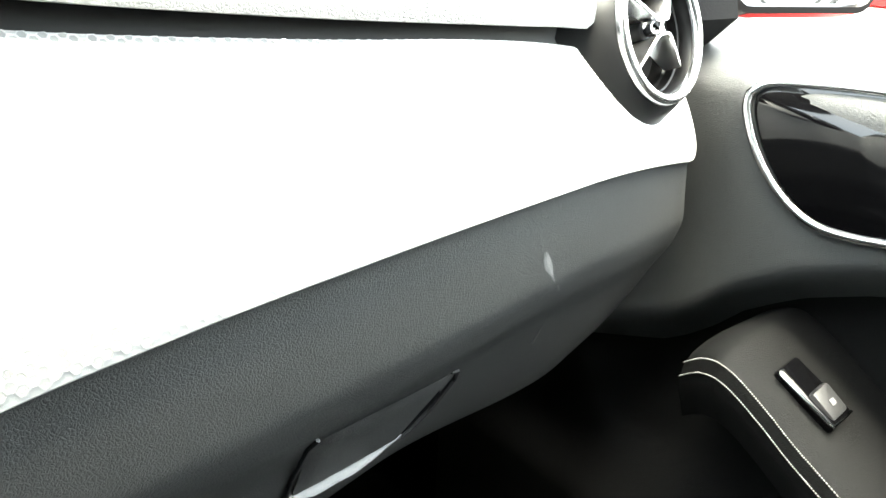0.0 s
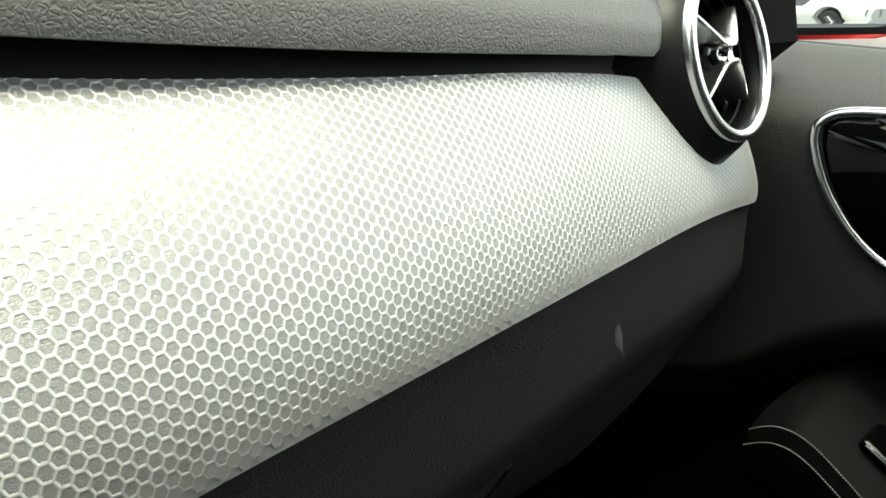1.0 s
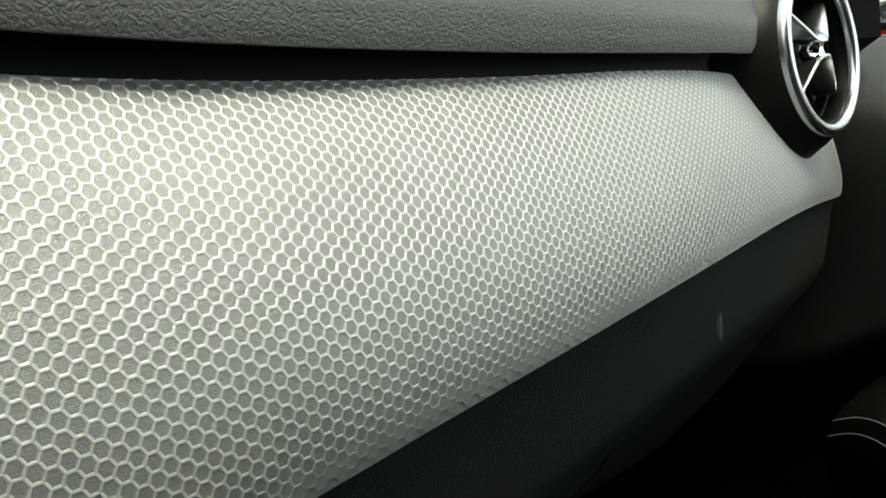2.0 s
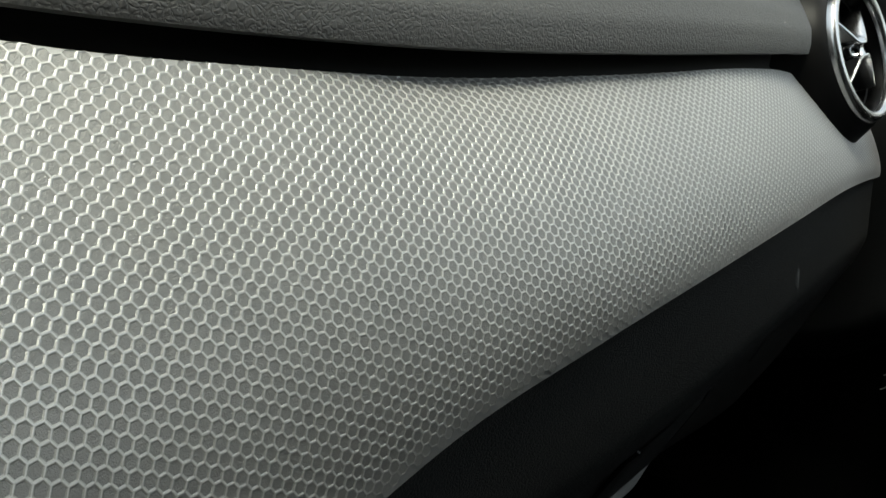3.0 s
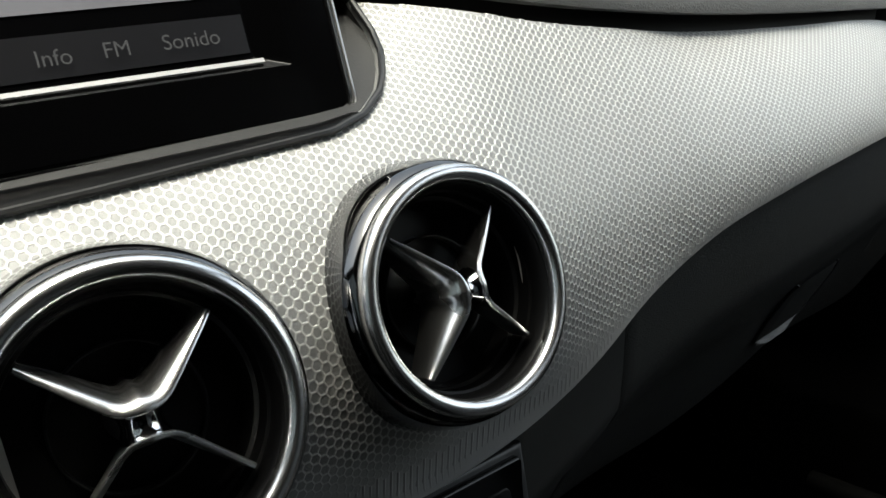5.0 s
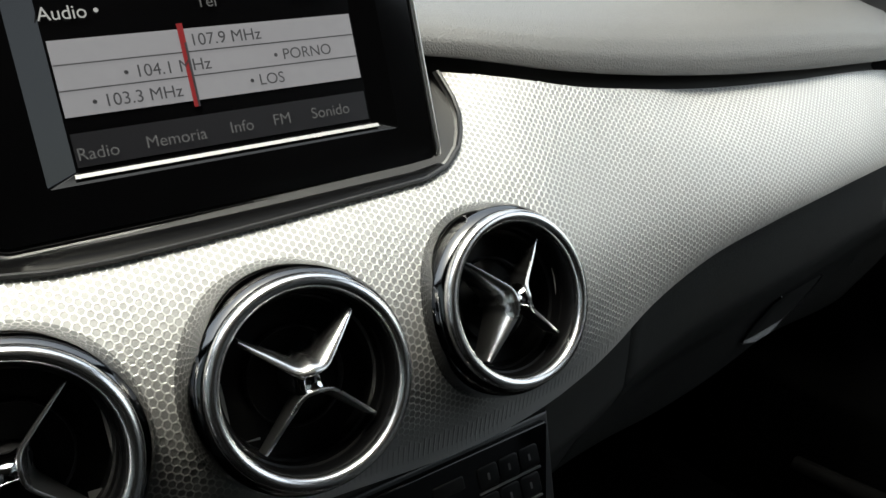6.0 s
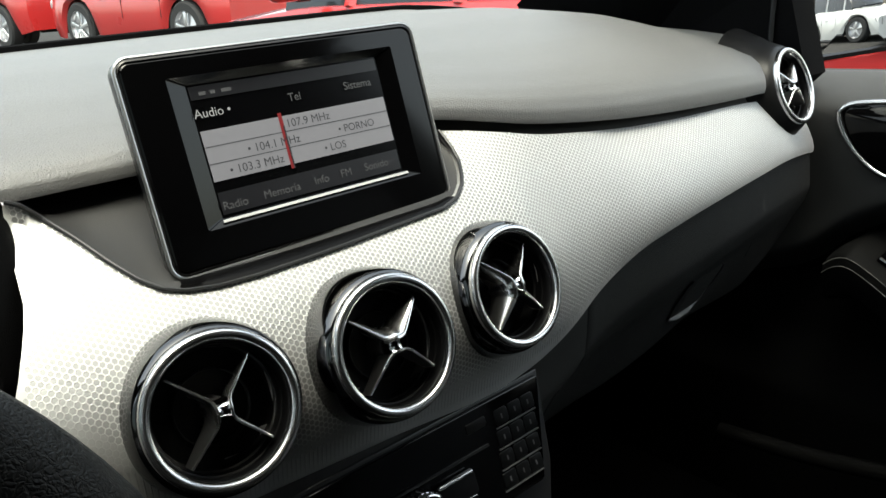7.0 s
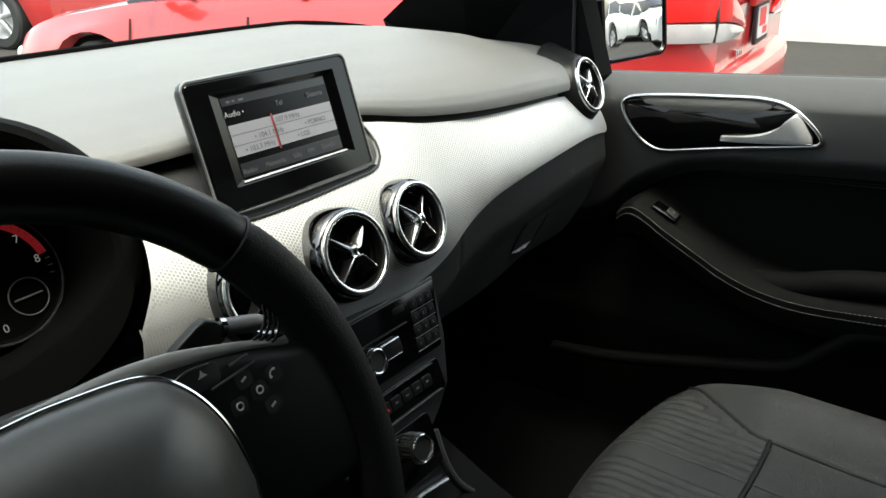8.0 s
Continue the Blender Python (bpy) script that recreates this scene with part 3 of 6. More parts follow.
def air_vent(m, spin, size=1.0, flare=False, label="", open_faces=(True, False)):
    """A round turbine vent: barrel, chrome ring, and two V blades whose faces sweep back into the bore."""
    v = thing("air_vent", m, label or "round air vent with chrome ring and crossed blades", "air vent", "round air vents of the dashboard")
    k = size
    bm = bmesh.new()
    if flare:
        outer = ((0.075, -0.045), (0.063, -0.030), (0.0535, -0.020), (0.0478, -0.012), (0.0440, -0.006), (0.0416, -0.003), (0.0398, -0.0015), (0.0380, -0.004))
    else:
        outer = ((0.0460, -0.045), (0.0455, -0.026), (0.0441, -0.014), (0.0424, -0.006), (0.0411, -0.0028), (0.0396, -0.0015), (0.0380, -0.004))
    lathe(bm, [(r * k, h * k) for r, h in outer], 72)
    part("barrel", bm, HOUSING if flare else BARREL, v, "black flared housing" if flare else "smoked chrome barrel")
    bm = bmesh.new()
    prof = [(0.0392 * k, -0.0045 * k)]
    for a in range(0, 181, 15):
        prof.append(((0.0366 + 0.0028 * math.cos(radians(a))) * k, (0.0002 + 0.0030 * math.sin(radians(a))) * k))
    prof += [(0.0337 * k, -0.0010 * k)]
    lathe(bm, prof, 72)
    part("ring", bm, CHROME, v, "satin chrome ring")
    bm = bmesh.new()
    lathe(bm, [(r * k, h * k) for r, h in ((0.0338, -0.0012), (0.0331, -0.0020), (0.0327, -0.0085), (0.0318, -0.009), (0.0314, -0.014), (0.0303, -0.015), (0.0298, -0.0225), (0.0, -0.0232))], 72)
    part("inner_sleeve", bm, SLEEVE, v, "gloss black sleeve")
    bm = bmesh.new()
    lathe(bm, [(r * k, h * k) for r, h in ((0.0196, -0.024), (0.0196, -0.0192), (0.0192, -0.0188), (0.0188, -0.0192), (0.0188, -0.024))], 48)
    part("inner_ring", bm, SMOOTH, v, "dark inner ring")
    for turn, wide in zip((0, 180), open_faces):
        bm = bmesh.new()
        pts = spline([(-0.0222, 0.0206, 0), (-0.0155, 0.0138, 0), (-0.0092, 0.0075, 0), (-0.0066, 0.0051, 0), (-0.0040, 0.0038, 0), (0.0, 0.0034, 0), (0.0040, 0.0038, 0), (0.0066, 0.0051, 0), (0.0092, 0.0075, 0), (0.0155, 0.0138, 0), (0.0222, 0.0206, 0)], 5)
        rows = []
        for p in pts:
            out = min(1.0, abs(p.x) / 0.0222)
            mid = 1 - out
            d = 1 if p.x > 0 else -1
            soft = min(1.0, abs(p.x) / 0.0075)
            q = Vector((-d * 0.69 * soft, 0.72 + 0.28 * (1 - soft), 0)).normalized()
            w = 0.00075 + 0.0001 * mid
            f = 0.0032 - 0.0070 * out**1.3
            up = 0.0010 + 0.0046 * mid**0.8
            back = 0.005 + 0.0115 * mid
            face = [(w * 0.2, 0.0), (w * 0.8, 0.0002), (w + up * 0.15, 0.0005), (w + up * 0.4, 0.0006 + up * 0.25), (w + up * 0.68, 0.0009 + up * 0.6), (w + up * 0.92, 0.0016 + up * 1.1), (w + up * 1.04, 0.003 + up * 1.6), (w + up * 1.08, 0.005 + back)]
            if not wide:
                face = [(w * 0.2, 0.0), (w * 0.8, 0.0002), (w, 0.0008), (w + up * 0.10, 0.003), (w + up * 0.2, 0.004 + back * 0.32), (w + up * 0.3, 0.005 + back)]
            wall = [(-w * 0.6, 0.0001), (-w, 0.0007), (-w * 0.7 + up * 0.10, 0.004), (up * 0.35, 0.005 + back)]
            rows.append([p + q * a - Vector((0, 0, b - f)) for a, b in face[::-1] + wall])
        rows = [[Vector(c) * k for c in r] for r in rows]
        vs = sheet(bm, rows)
        bm.faces.new(vs[0])
        bm.faces.new(vs[-1])
        part("wing", bm, WING, v, "polished V-shaped blade", m=Matrix.Rotation(radians(spin + turn), 4, "Z"))
    # waisted chrome saddle between the two bends
    bm = bmesh.new()
    rows = []
    for i in range(11):
        u = -1 + 0.2 * i
        w = 0.0050 + 0.0013 * u * u
        rows.append([Vector((w * math.sin(a), 0.0036 * u, 0.0012 + 0.0014 * u * u - 0.0075 * (1 - math.cos(a)))) * k for a in np.linspace(-1.75, 1.75, 15)])
    sheet(bm, rows)
    part("hub", bm, BRIGHT, v, "waisted chrome hub", m=Matrix.Rotation(radians(spin), 4, "Z"))
    bm = bmesh.new()
    lathe(bm, [(0.0, -0.0095 * k), (0.0050 * k, -0.010 * k), (0.0062 * k, -0.012 * k), (0.0062 * k, -0.026 * k)], 32)
    part("hub_core", bm, BLACK, v, "black core")
    return v


air_vent(facing((-0.1, 0.011, 0.955), 18, -4), 90, open_faces=(False, False))
air_vent(facing((-0.002, 0.003, 0.955), 18, 0), 0)
air_vent(facing((0.1, 0.012, 0.9545), 18, 4), 90)
air_vent(facing((0.649, 0.112, 0.996), 18, 5), 0, 1.12, True, "round side air vent in a black flared housing")

# ---- display ----
DW, DH = 0.192, 0.118
display = thing("display_screen", facing((0.005, 0.0825, 1.0605), 13.5), "freestanding black display showing a radio tuner", "screen")
bm = bmesh.new()
o = rounded(DW, DH, 0.009)
rows = [[(x * 0.86, y * 0.84, -0.024) for x, y in o], [(x * 0.97, y * 0.96, -0.016) for x, y in o], [(x, y, -0.009) for x, y in o], [(x, y, -0.0035) for x, y in o], [(*q, -0.0008) for q in shrink(o, 0.0008)], [(*q, 0.0) for q in shrink(o, 0.0025)], [(*q, -0.0015) for q in shrink(o, 0.0032)]]
vs = sheet(bm, rows, True)
bm.faces.new(vs[0])
part("frame", bm, material("dark satin frame", (0.008, 0.008, 0.0085), 0.25), display, "dark satin frame")
bm = bmesh.new()
tube(bm, [(x, y, -0.0012) for x, y in shrink(o, 0.0007)], 0.0011, 8, True, up=(0, 0, 1))
part("frame_edge", bm, material("satin silver edge", (0.38, 0.38, 0.385), 0.3, metal=0.9), display, "thin satin silver edge")
SW, SH = 0.1245, 0.0735
SY = 0.004
bm = bmesh.new()
o1 = shrink(o, 0.0031)
inner = [(x + 0.0025, y + SY) for x, y in rounded(SW + 0.022, SH + 0.009, 0.0015)]
inner2 = [(x + 0.0025, y + SY) for x, y in rounded(SW, SH, 0.0008)]
rows = [[(x, y, -0.0008) for x, y in o1], [(x, y, -0.0002) for x, y in shrink(o1, 0.001)], [(x, y, -0.0002) for x, y in inner], [(x, y, -0.0045) for x, y in inner2]]
sheet(bm, rows, True)
part("bezel", bm, GLOSS, display, "gloss black bezel", smooth=False)
# pale strip paints the sky's reflection along the bezel's lower edge
bm = bmesh.new()
bar = [Vector((-SW / 2 - 0.001 + 0.0025 + (SW + 0.003) * i / 10, SY - SH / 2 - 0.0014, -0.0018)) for i in range(11)]
sheet(bm, [[p + Vector((0, -0.0008, 0.0007)) for p in bar], [p + Vector((0, 0.0007, -0.0004)) for p in bar]])
part("bezel_glint", bm, LAMPCLEAR, display, "pale strip painted as the bezel's reflection")
bm = bmesh.new()
lcd_x, lcd_y, lcd_z = 0.0025, SY, -0.0046
sheet(bm, [[(lcd_x - SW / 2, lcd_y - SH / 2, lcd_z), (lcd_x + SW / 2, lcd_y - SH / 2, lcd_z)], [(lcd_x - SW / 2, lcd_y + SH / 2, lcd_z), (lcd_x + SW / 2, lcd_y + SH / 2, lcd_z)]])
panel = part("panel", bm, LCD, display, "dark lit panel")


def lit(name, x0, y0, x1, y1, mat, z=0.0004, slant=0.0):
    bm = bmesh.new()
    sheet(bm, [[(lcd_x + x0, lcd_y + y0, lcd_z + z), (lcd_x + x1, lcd_y + y0, lcd_z + z)], [(lcd_x + x0 + slant, lcd_y + y1, lcd_z + z), (lcd_x + x1 + slant, lcd_y + y1, lcd_z + z)]])
    return part(name, bm, mat, panel)


L, R = -SW / 2, SW / 2
lit("status_bar", L + 0.001, 0.0285, R - 0.001, SH / 2 - 0.001, LCDGREY)
lit("tuner_band", L + 0.001, -0.0165, R - 0.001, 0.0115, LCDWHITE)
lit("menu_bar", L + 0.001, -0.035, R - 0.001, -0.0225, LCDGREY)
for y in (0.0022, -0.0072):
    lit("band_line", L + 0.001, y, R - 0.001, y + 0.0005, INK, 0.0008)
lit("tuner_needle", -0.0142, -0.019, -0.0118, 0.0135, LCDRED, 0.0012, 0.0)
lit("tuner_needle_core", -0.0127, -0.019, -0.0118, 0.006, INK, 0.0016, 0.0)


def say(text, x, y, size, mat, z=0.0014):
    x -= 0.0036 * (0.055 - x) / 0.115
    return letters(text, size, mat, panel, Matrix.Translation((lcd_x + x, lcd_y + y, lcd_z + z)))


say("107.9 MHz", -0.0085, 0.0045, 0.0067, INK)
say("\u2022 104.1 MHz", -0.0350, -0.0050, 0.0067, INK)
say("\u2022 103.3 MHz", -0.0480, -0.0143, 0.0067, INK)
say("\u2022 PORNO", 0.0235, -0.0048, 0.0064, INK)
say("\u2022 LOS", 0.0115, -0.0140, 0.0064, INK)
say("Audio \u2022", L + 0.0035, 0.0185, 0.0070, LCDTEXT)
say("Tel", -0.003, 0.0190, 0.0066, LCDDIM)
say("Sistema", 0.0345, 0.0198, 0.0066, LCDDIM)
say("Radio", L + 0.005, -0.0325, 0.0066, LCDDIM)
say("Memoria", -0.0330, -0.0320, 0.0066, LCDDIM)
say("Info", -0.0005, -0.0315, 0.0066, LCDDIM)
say("FM", 0.0175, -0.0312, 0.0066, LCDDIM)
say("Sonido", 0.0345, -0.0310, 0.0066, LCDDIM)
for i, w in enumerate((0.004, 0.003, 0.006)):
    lit("status_bar_mark", L + 0.006 + 0.0065 * i, 0.0305, L + 0.006 + 0.0065 * i + w, 0.0325, LCDDIM, 0.0008)
# near-black sheet filling the gap between the display and the trim
bm = bmesh.new()
edge = [Vector((x, skin_y(x, skin_top(x)) - 0.0005, skin_top(x) + 0.0022)) for x in np.linspace(-0.092, 0.096, 40)]
sole = [display.matrix_world @ Vector((-0.090 + 0.180 * i / 39, -DH / 2 + 0.004, -0.020)) for i in range(40)]
sheet(bm, [edge] + [[p.lerp(q, t) + Vector((0, -0.009 * math.sin(math.pi * t), 0.002 * math.sin(math.pi * t))) for p, q in zip(edge, sole)] for t in (0.25, 0.5, 0.75, 1.0)])
part("foot", bm, material("black foot", (0.0018, 0.0018, 0.002), 0.3, spec=0.08), display, "black foot", m=display.matrix_world.inverted())

# ---- centre console ----
console = thing("centre_console", facing((0.015, 0.024, 0.876), 17), "black centre console with radio keys and climate controls", "centre console")
bm = bmesh.new()
cw = [(-0.134, 0.004), (-0.125, -0.06), (-0.108, -0.108), (-0.085, -0.126), (-0.066, -0.14), (-0.066, -0.20), (-0.09, -0.26), (0.085, -0.26), (0.058, -0.215), (0.046, -0.185), (0.046, -0.14), (0.066, -0.127), (0.088, -0.108), (0.105, -0.06), (0.114, 0.004)]
slab(bm, cw, -0.05, -0.003, 0.002)
part("body", bm, SMOOTH, console, "dark plastic console body")
bm = bmesh.new()
slab(bm, [(-0.129, 0.001), (-0.129, -0.001), (-0.113, -0.0665), (-0.110, -0.068), (0.089, -0.068), (0.092, -0.0665), (0.109, -0.001), (0.108, 0.001)], -0.003, 0.001, 0.001)
fascia = part("radio_fascia", bm, GLOSS, console, "gloss black radio fascia")


def key(x, y, w, h, mat, parent, z=0.001, lift=0.0016, label=""):
    bm = bmesh.new()
    slab(bm, [(a + x, b + y) for a, b in rounded(w, h, min(w, h) * 0.18, 3)], z, z + lift, 0.0005)
    return part("button", bm, mat, parent, label)


KEYCAP = material("black keycap", (0.004, 0.004, 0.0043), 0.4, spec=0.25)
DIM = material("grey key printing", (0.085, 0.085, 0.085), 0.5)
for r in range(4):
    for c in range(3):
        kx, ky = 0.0695 - 0.0022 * r + c * 0.0123, -0.0125 - r * 0.0138
        key(kx, ky, 0.0119, 0.0108, KEYCAP, fascia, lift=0.0007)
        bm = bmesh.new()
        slab(bm, [(a + kx, b + ky) for a, b in rounded(0.0012, 0.0034, 0.0004, 2)], 0.0017, 0.0019)
        part("digit_bar", bm, DIM, fascia)
for r in range(4):
    bm = bmesh.new()
    slab(bm, [(a + 0.0812 - 0.0022 * r, b - 0.0192 - r * 0.0138) for a, b in rounded(0.037, 0.0009, 0.0003, 2)], 0.001, 0.0019)
    part("key_line", bm, DIM, fascia, "thin grey line under a row of keys")
key(0.0475, -0.010, 0.017, 0.0065, KEYCAP, fascia, lift=0.0006)
bm = bmesh.new()
slab(bm, [(a - 0.010, b - 0.0255) for a, b in rounded(0.126, 0.0016, 0.0006, 2)], 0.001, 0.0022)
part("disc_slot", bm, SMOOTH, fascia, "thin grey disc slot")
for sx, w in ((-0.0400, 0.030), (0.0190, 0.030)):
    key(sx, -0.0415, w, 0.0150, KEYCAP, fascia, lift=0.004)
    bm = bmesh.new()
    slab(bm, [(a + sx, b - 0.0335) for a, b in rounded(w - 0.002, 0.0026, 0.001, 3)], 0.003, 0.0062, 0.0012)
    part("button_edge", bm, CHROME, fascia, "chrome button edge")
    bm = bmesh.new()
    slab(bm, [(a + sx, b - 0.0492) for a, b in rounded(w - 0.006, 0.0010, 0.0004, 2)], 0.003, 0.0056, 0.0003)
    part("button_edge", bm, CHROME, fascia, "thin lower chrome edge")


def dial(x, y, r, parent, h=0.016):
    bm = bmesh.new()
    prof = [(r * 1.08, 0.0), (r * 1.06, h * 0.5), (r, h), (r * 0.86, h + 0.001), (r * 0.8, h - 0.001), (0.0, h - 0.0012)]
    lathe(bm, prof, 48)
    k = part("knob", bm, SMOOTH, parent, "black ridged knob", m=Matrix.Translation((x, y, 0)))
    bm = bmesh.new()
    tube(bm, [(x + r * 0.93 * math.cos(a), y + r * 0.93 * math.sin(a), h + 0.0008) for a in np.linspace(0, 2 * math.pi, 41)[:-1]], 0.0011, 8, True)
    part("knob_ring", bm, BRIGHT, k, "chrome knob ring")
    bm = bmesh.new()
    for a in range(24):
        t = 2 * math.pi * a / 24
        block(bm, (0.0012, 0.0016, h * 0.8), 0.0, Matrix.Translation((x, y, h * 0.45)) @ Matrix.Rotation(t, 4, "Z") @ Matrix.Translation((r * 1.05, 0, 0)))
    part("knob_ridges", bm, BRIGHT, k, "chrome ridges")
    return k


dial(-0.010, -0.041, 0.0125, fascia, 0.013)
bm = bmesh.new()
o = [(x - 0.0105, y - 0.094) for x, y in rounded(0.180, 0.036, 0.006)]
slab(bm, o, -0.003, 0.001, 0.001)
row = part("switch_strip", bm, GLOSS, console, "gloss black switch row")
for i in range(9):
    bx = -0.0745 + i * 0.016
    key(bx, -0.0925, 0.0145, 0.0125, KEYCAP, row)
    bm = bmesh.new()
    if i == 4:
        slab(bm, [(bx - 0.004, -0.0955), (bx + 0.004, -0.0955), (bx, -0.0885)], 0.0026, 0.003)
        part("hazard_mark", bm, REDPRINT, row, "red triangle")
    else:
        slab(bm, [(a + bx, b - 0.0925) for a, b in rounded(0.0045, 0.0018, 0.0005, 2)], 0.0026, 0.0028)
        part("switch_mark", bm, DIM, row)
for y, w in ((-0.0785, 0.158), (-0.1095, 0.166)):
    bm = bmesh.new()
    slab(bm, [(a - 0.0105, b + y) for a, b in rounded(w, 0.0012, 0.0005, 2)], 0.001, 0.0026)
    part("trim_line", bm, material("dull chrome line", (0.3, 0.3, 0.31), 0.3, metal=0.9), row, "thin dull chrome line")
bm = bmesh.new()
slab(bm, [(x - 0.010, y - 0.150) for x, y in rounded(0.106, 0.060, 0.008)], -0.003, 0.0005, 0.001)
climate = part("climate_fascia", bm, GLOSS, console, "gloss black lower panel")
dial(0.005, -0.142, 0.0145, climate, 0.018)
key(-0.0155, -0.137, 0.012, 0.018, KEYCAP, climate)
bm = bmesh.new()
slab(bm, [(a - 0.0145, b - 0.1262) for a, b in rounded(0.012, 0.0018, 0.0006, 2)], 0.001, 0.003)
part("button_edge", bm, CHROME, climate, "thin chrome edge")
bm = bmesh.new()
tube(bm, [(-0.05, -0.191, 0.002), (0.0, -0.1915, 0.002), (0.037, -0.1965, 0.002)], 0.0028, 8)
part("tray_edge", bm, CHROME, console, "satin tray edge")
bm = bmesh.new()
tube(bm, spline([(0.046, -0.145, -0.002), (0.046, -0.182, -0.002), (0.056, -0.214, -0.002), (0.084, -0.250, -0.002)], 4), 0.004, 8)
part("side_edge", bm, material("grey side edge", (0.05, 0.05, 0.052), 0.4), console, "rounded grey side edge")

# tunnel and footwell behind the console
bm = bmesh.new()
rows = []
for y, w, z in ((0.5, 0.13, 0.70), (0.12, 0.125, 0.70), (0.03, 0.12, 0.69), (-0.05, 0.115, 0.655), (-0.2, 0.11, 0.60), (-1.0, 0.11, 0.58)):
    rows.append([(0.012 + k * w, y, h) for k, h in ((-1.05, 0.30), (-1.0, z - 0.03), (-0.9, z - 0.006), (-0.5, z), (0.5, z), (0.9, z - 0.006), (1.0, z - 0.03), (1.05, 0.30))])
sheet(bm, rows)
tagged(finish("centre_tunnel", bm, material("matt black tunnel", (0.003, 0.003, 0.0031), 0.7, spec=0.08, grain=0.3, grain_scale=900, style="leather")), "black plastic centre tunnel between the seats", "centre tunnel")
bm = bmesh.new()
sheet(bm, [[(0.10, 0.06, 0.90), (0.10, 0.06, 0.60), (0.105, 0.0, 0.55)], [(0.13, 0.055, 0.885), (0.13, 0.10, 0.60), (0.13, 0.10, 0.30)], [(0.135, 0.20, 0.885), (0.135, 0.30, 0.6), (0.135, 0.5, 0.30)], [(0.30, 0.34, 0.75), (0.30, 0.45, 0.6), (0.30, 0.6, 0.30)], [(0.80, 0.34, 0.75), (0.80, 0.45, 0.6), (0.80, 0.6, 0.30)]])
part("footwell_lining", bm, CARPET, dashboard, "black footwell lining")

# ---- instrument cluster ----
cluster = thing("instrument_cluster", facing((-0.338, 0.145, 0.985), 20), "hooded instrument cluster with round dials", "instrument cluster")


def hood_ring(a, sx, sy, lift, depth, low, power):
    """A point of a flattened oval whose lower half is shallower by low."""
    c, d = math.cos(a), math.sin(a)
    y = math.copysign(abs(d) ** 0.85, d) * sy * (1.0 if d > 0 else low)
    return math.copysign(abs(c) ** (0.75 if d > 0 else power), c) * sx, y + lift, depth


# an oval shroud, open to the driver
bm = bmesh.new()
rows = []
for depth, sx, sy, lift in ((0.070, 0.163, 0.105, 0.016), (0.066, 0.158, 0.101, 0.014), (0.03, 0.155, 0.090, 0.006), (-0.02, 0.152, 0.080, 0.0), (-0.03, 0.15, 0.076, 0.0)):
    rows.append([hood_ring(a, sx, sy, lift, depth, 0.76, 0.95) for a in np.linspace(0, 2 * math.pi, 73)[:-1]])
whole = [hood_ring(a, 0.163, 0.105, 0.016, 0.070, 1.0, 0.75) for a in np.linspace(0, 2 * math.pi, 73)[:-1]]
outer = [[(x * 1.04, y * 1.05, d - 0.001) for x, y, d in whole], [(x * 1.12, y * 1.09, d - 0.012) for x, y, d in whole], [(x * 1.19, y * 1.09, d - 0.03) for x, y, d in whole], [(x * 1.25, y * 1.04, d - 0.16) for x, y, d in whole]]
sheet(bm, rows, True)
part("shroud", bm, material("matt black hood", (0.0018, 0.0018, 0.0019), 0.8, spec=0.03, grain=0.4, grain_scale=900, style="leather"), cluster, "black inside of the oval hood")
bm = bmesh.new()
sheet(bm, list(reversed(outer)) + rows[:2], True)
part("hood", bm, material("matt grey hood", (0.002, 0.002, 0.0021), 0.7, spec=0.05, grain=0.3, grain_scale=900, style="leather"), cluster, "matt dark grey hood")
bm = bmesh.new()
slab(bm, [(0.158 * math.cos(a), 0.005 + 0.08 * math.sin(a)) for a in np.linspace(0, 2 * math.pi, 61)[:-1]], -0.035, -0.029)
FACE = material("matt dial black", (0.0015, 0.0015, 0.0016), 0.8, spec=0.03)
part("face", bm, FACE, cluster, "black dial face")
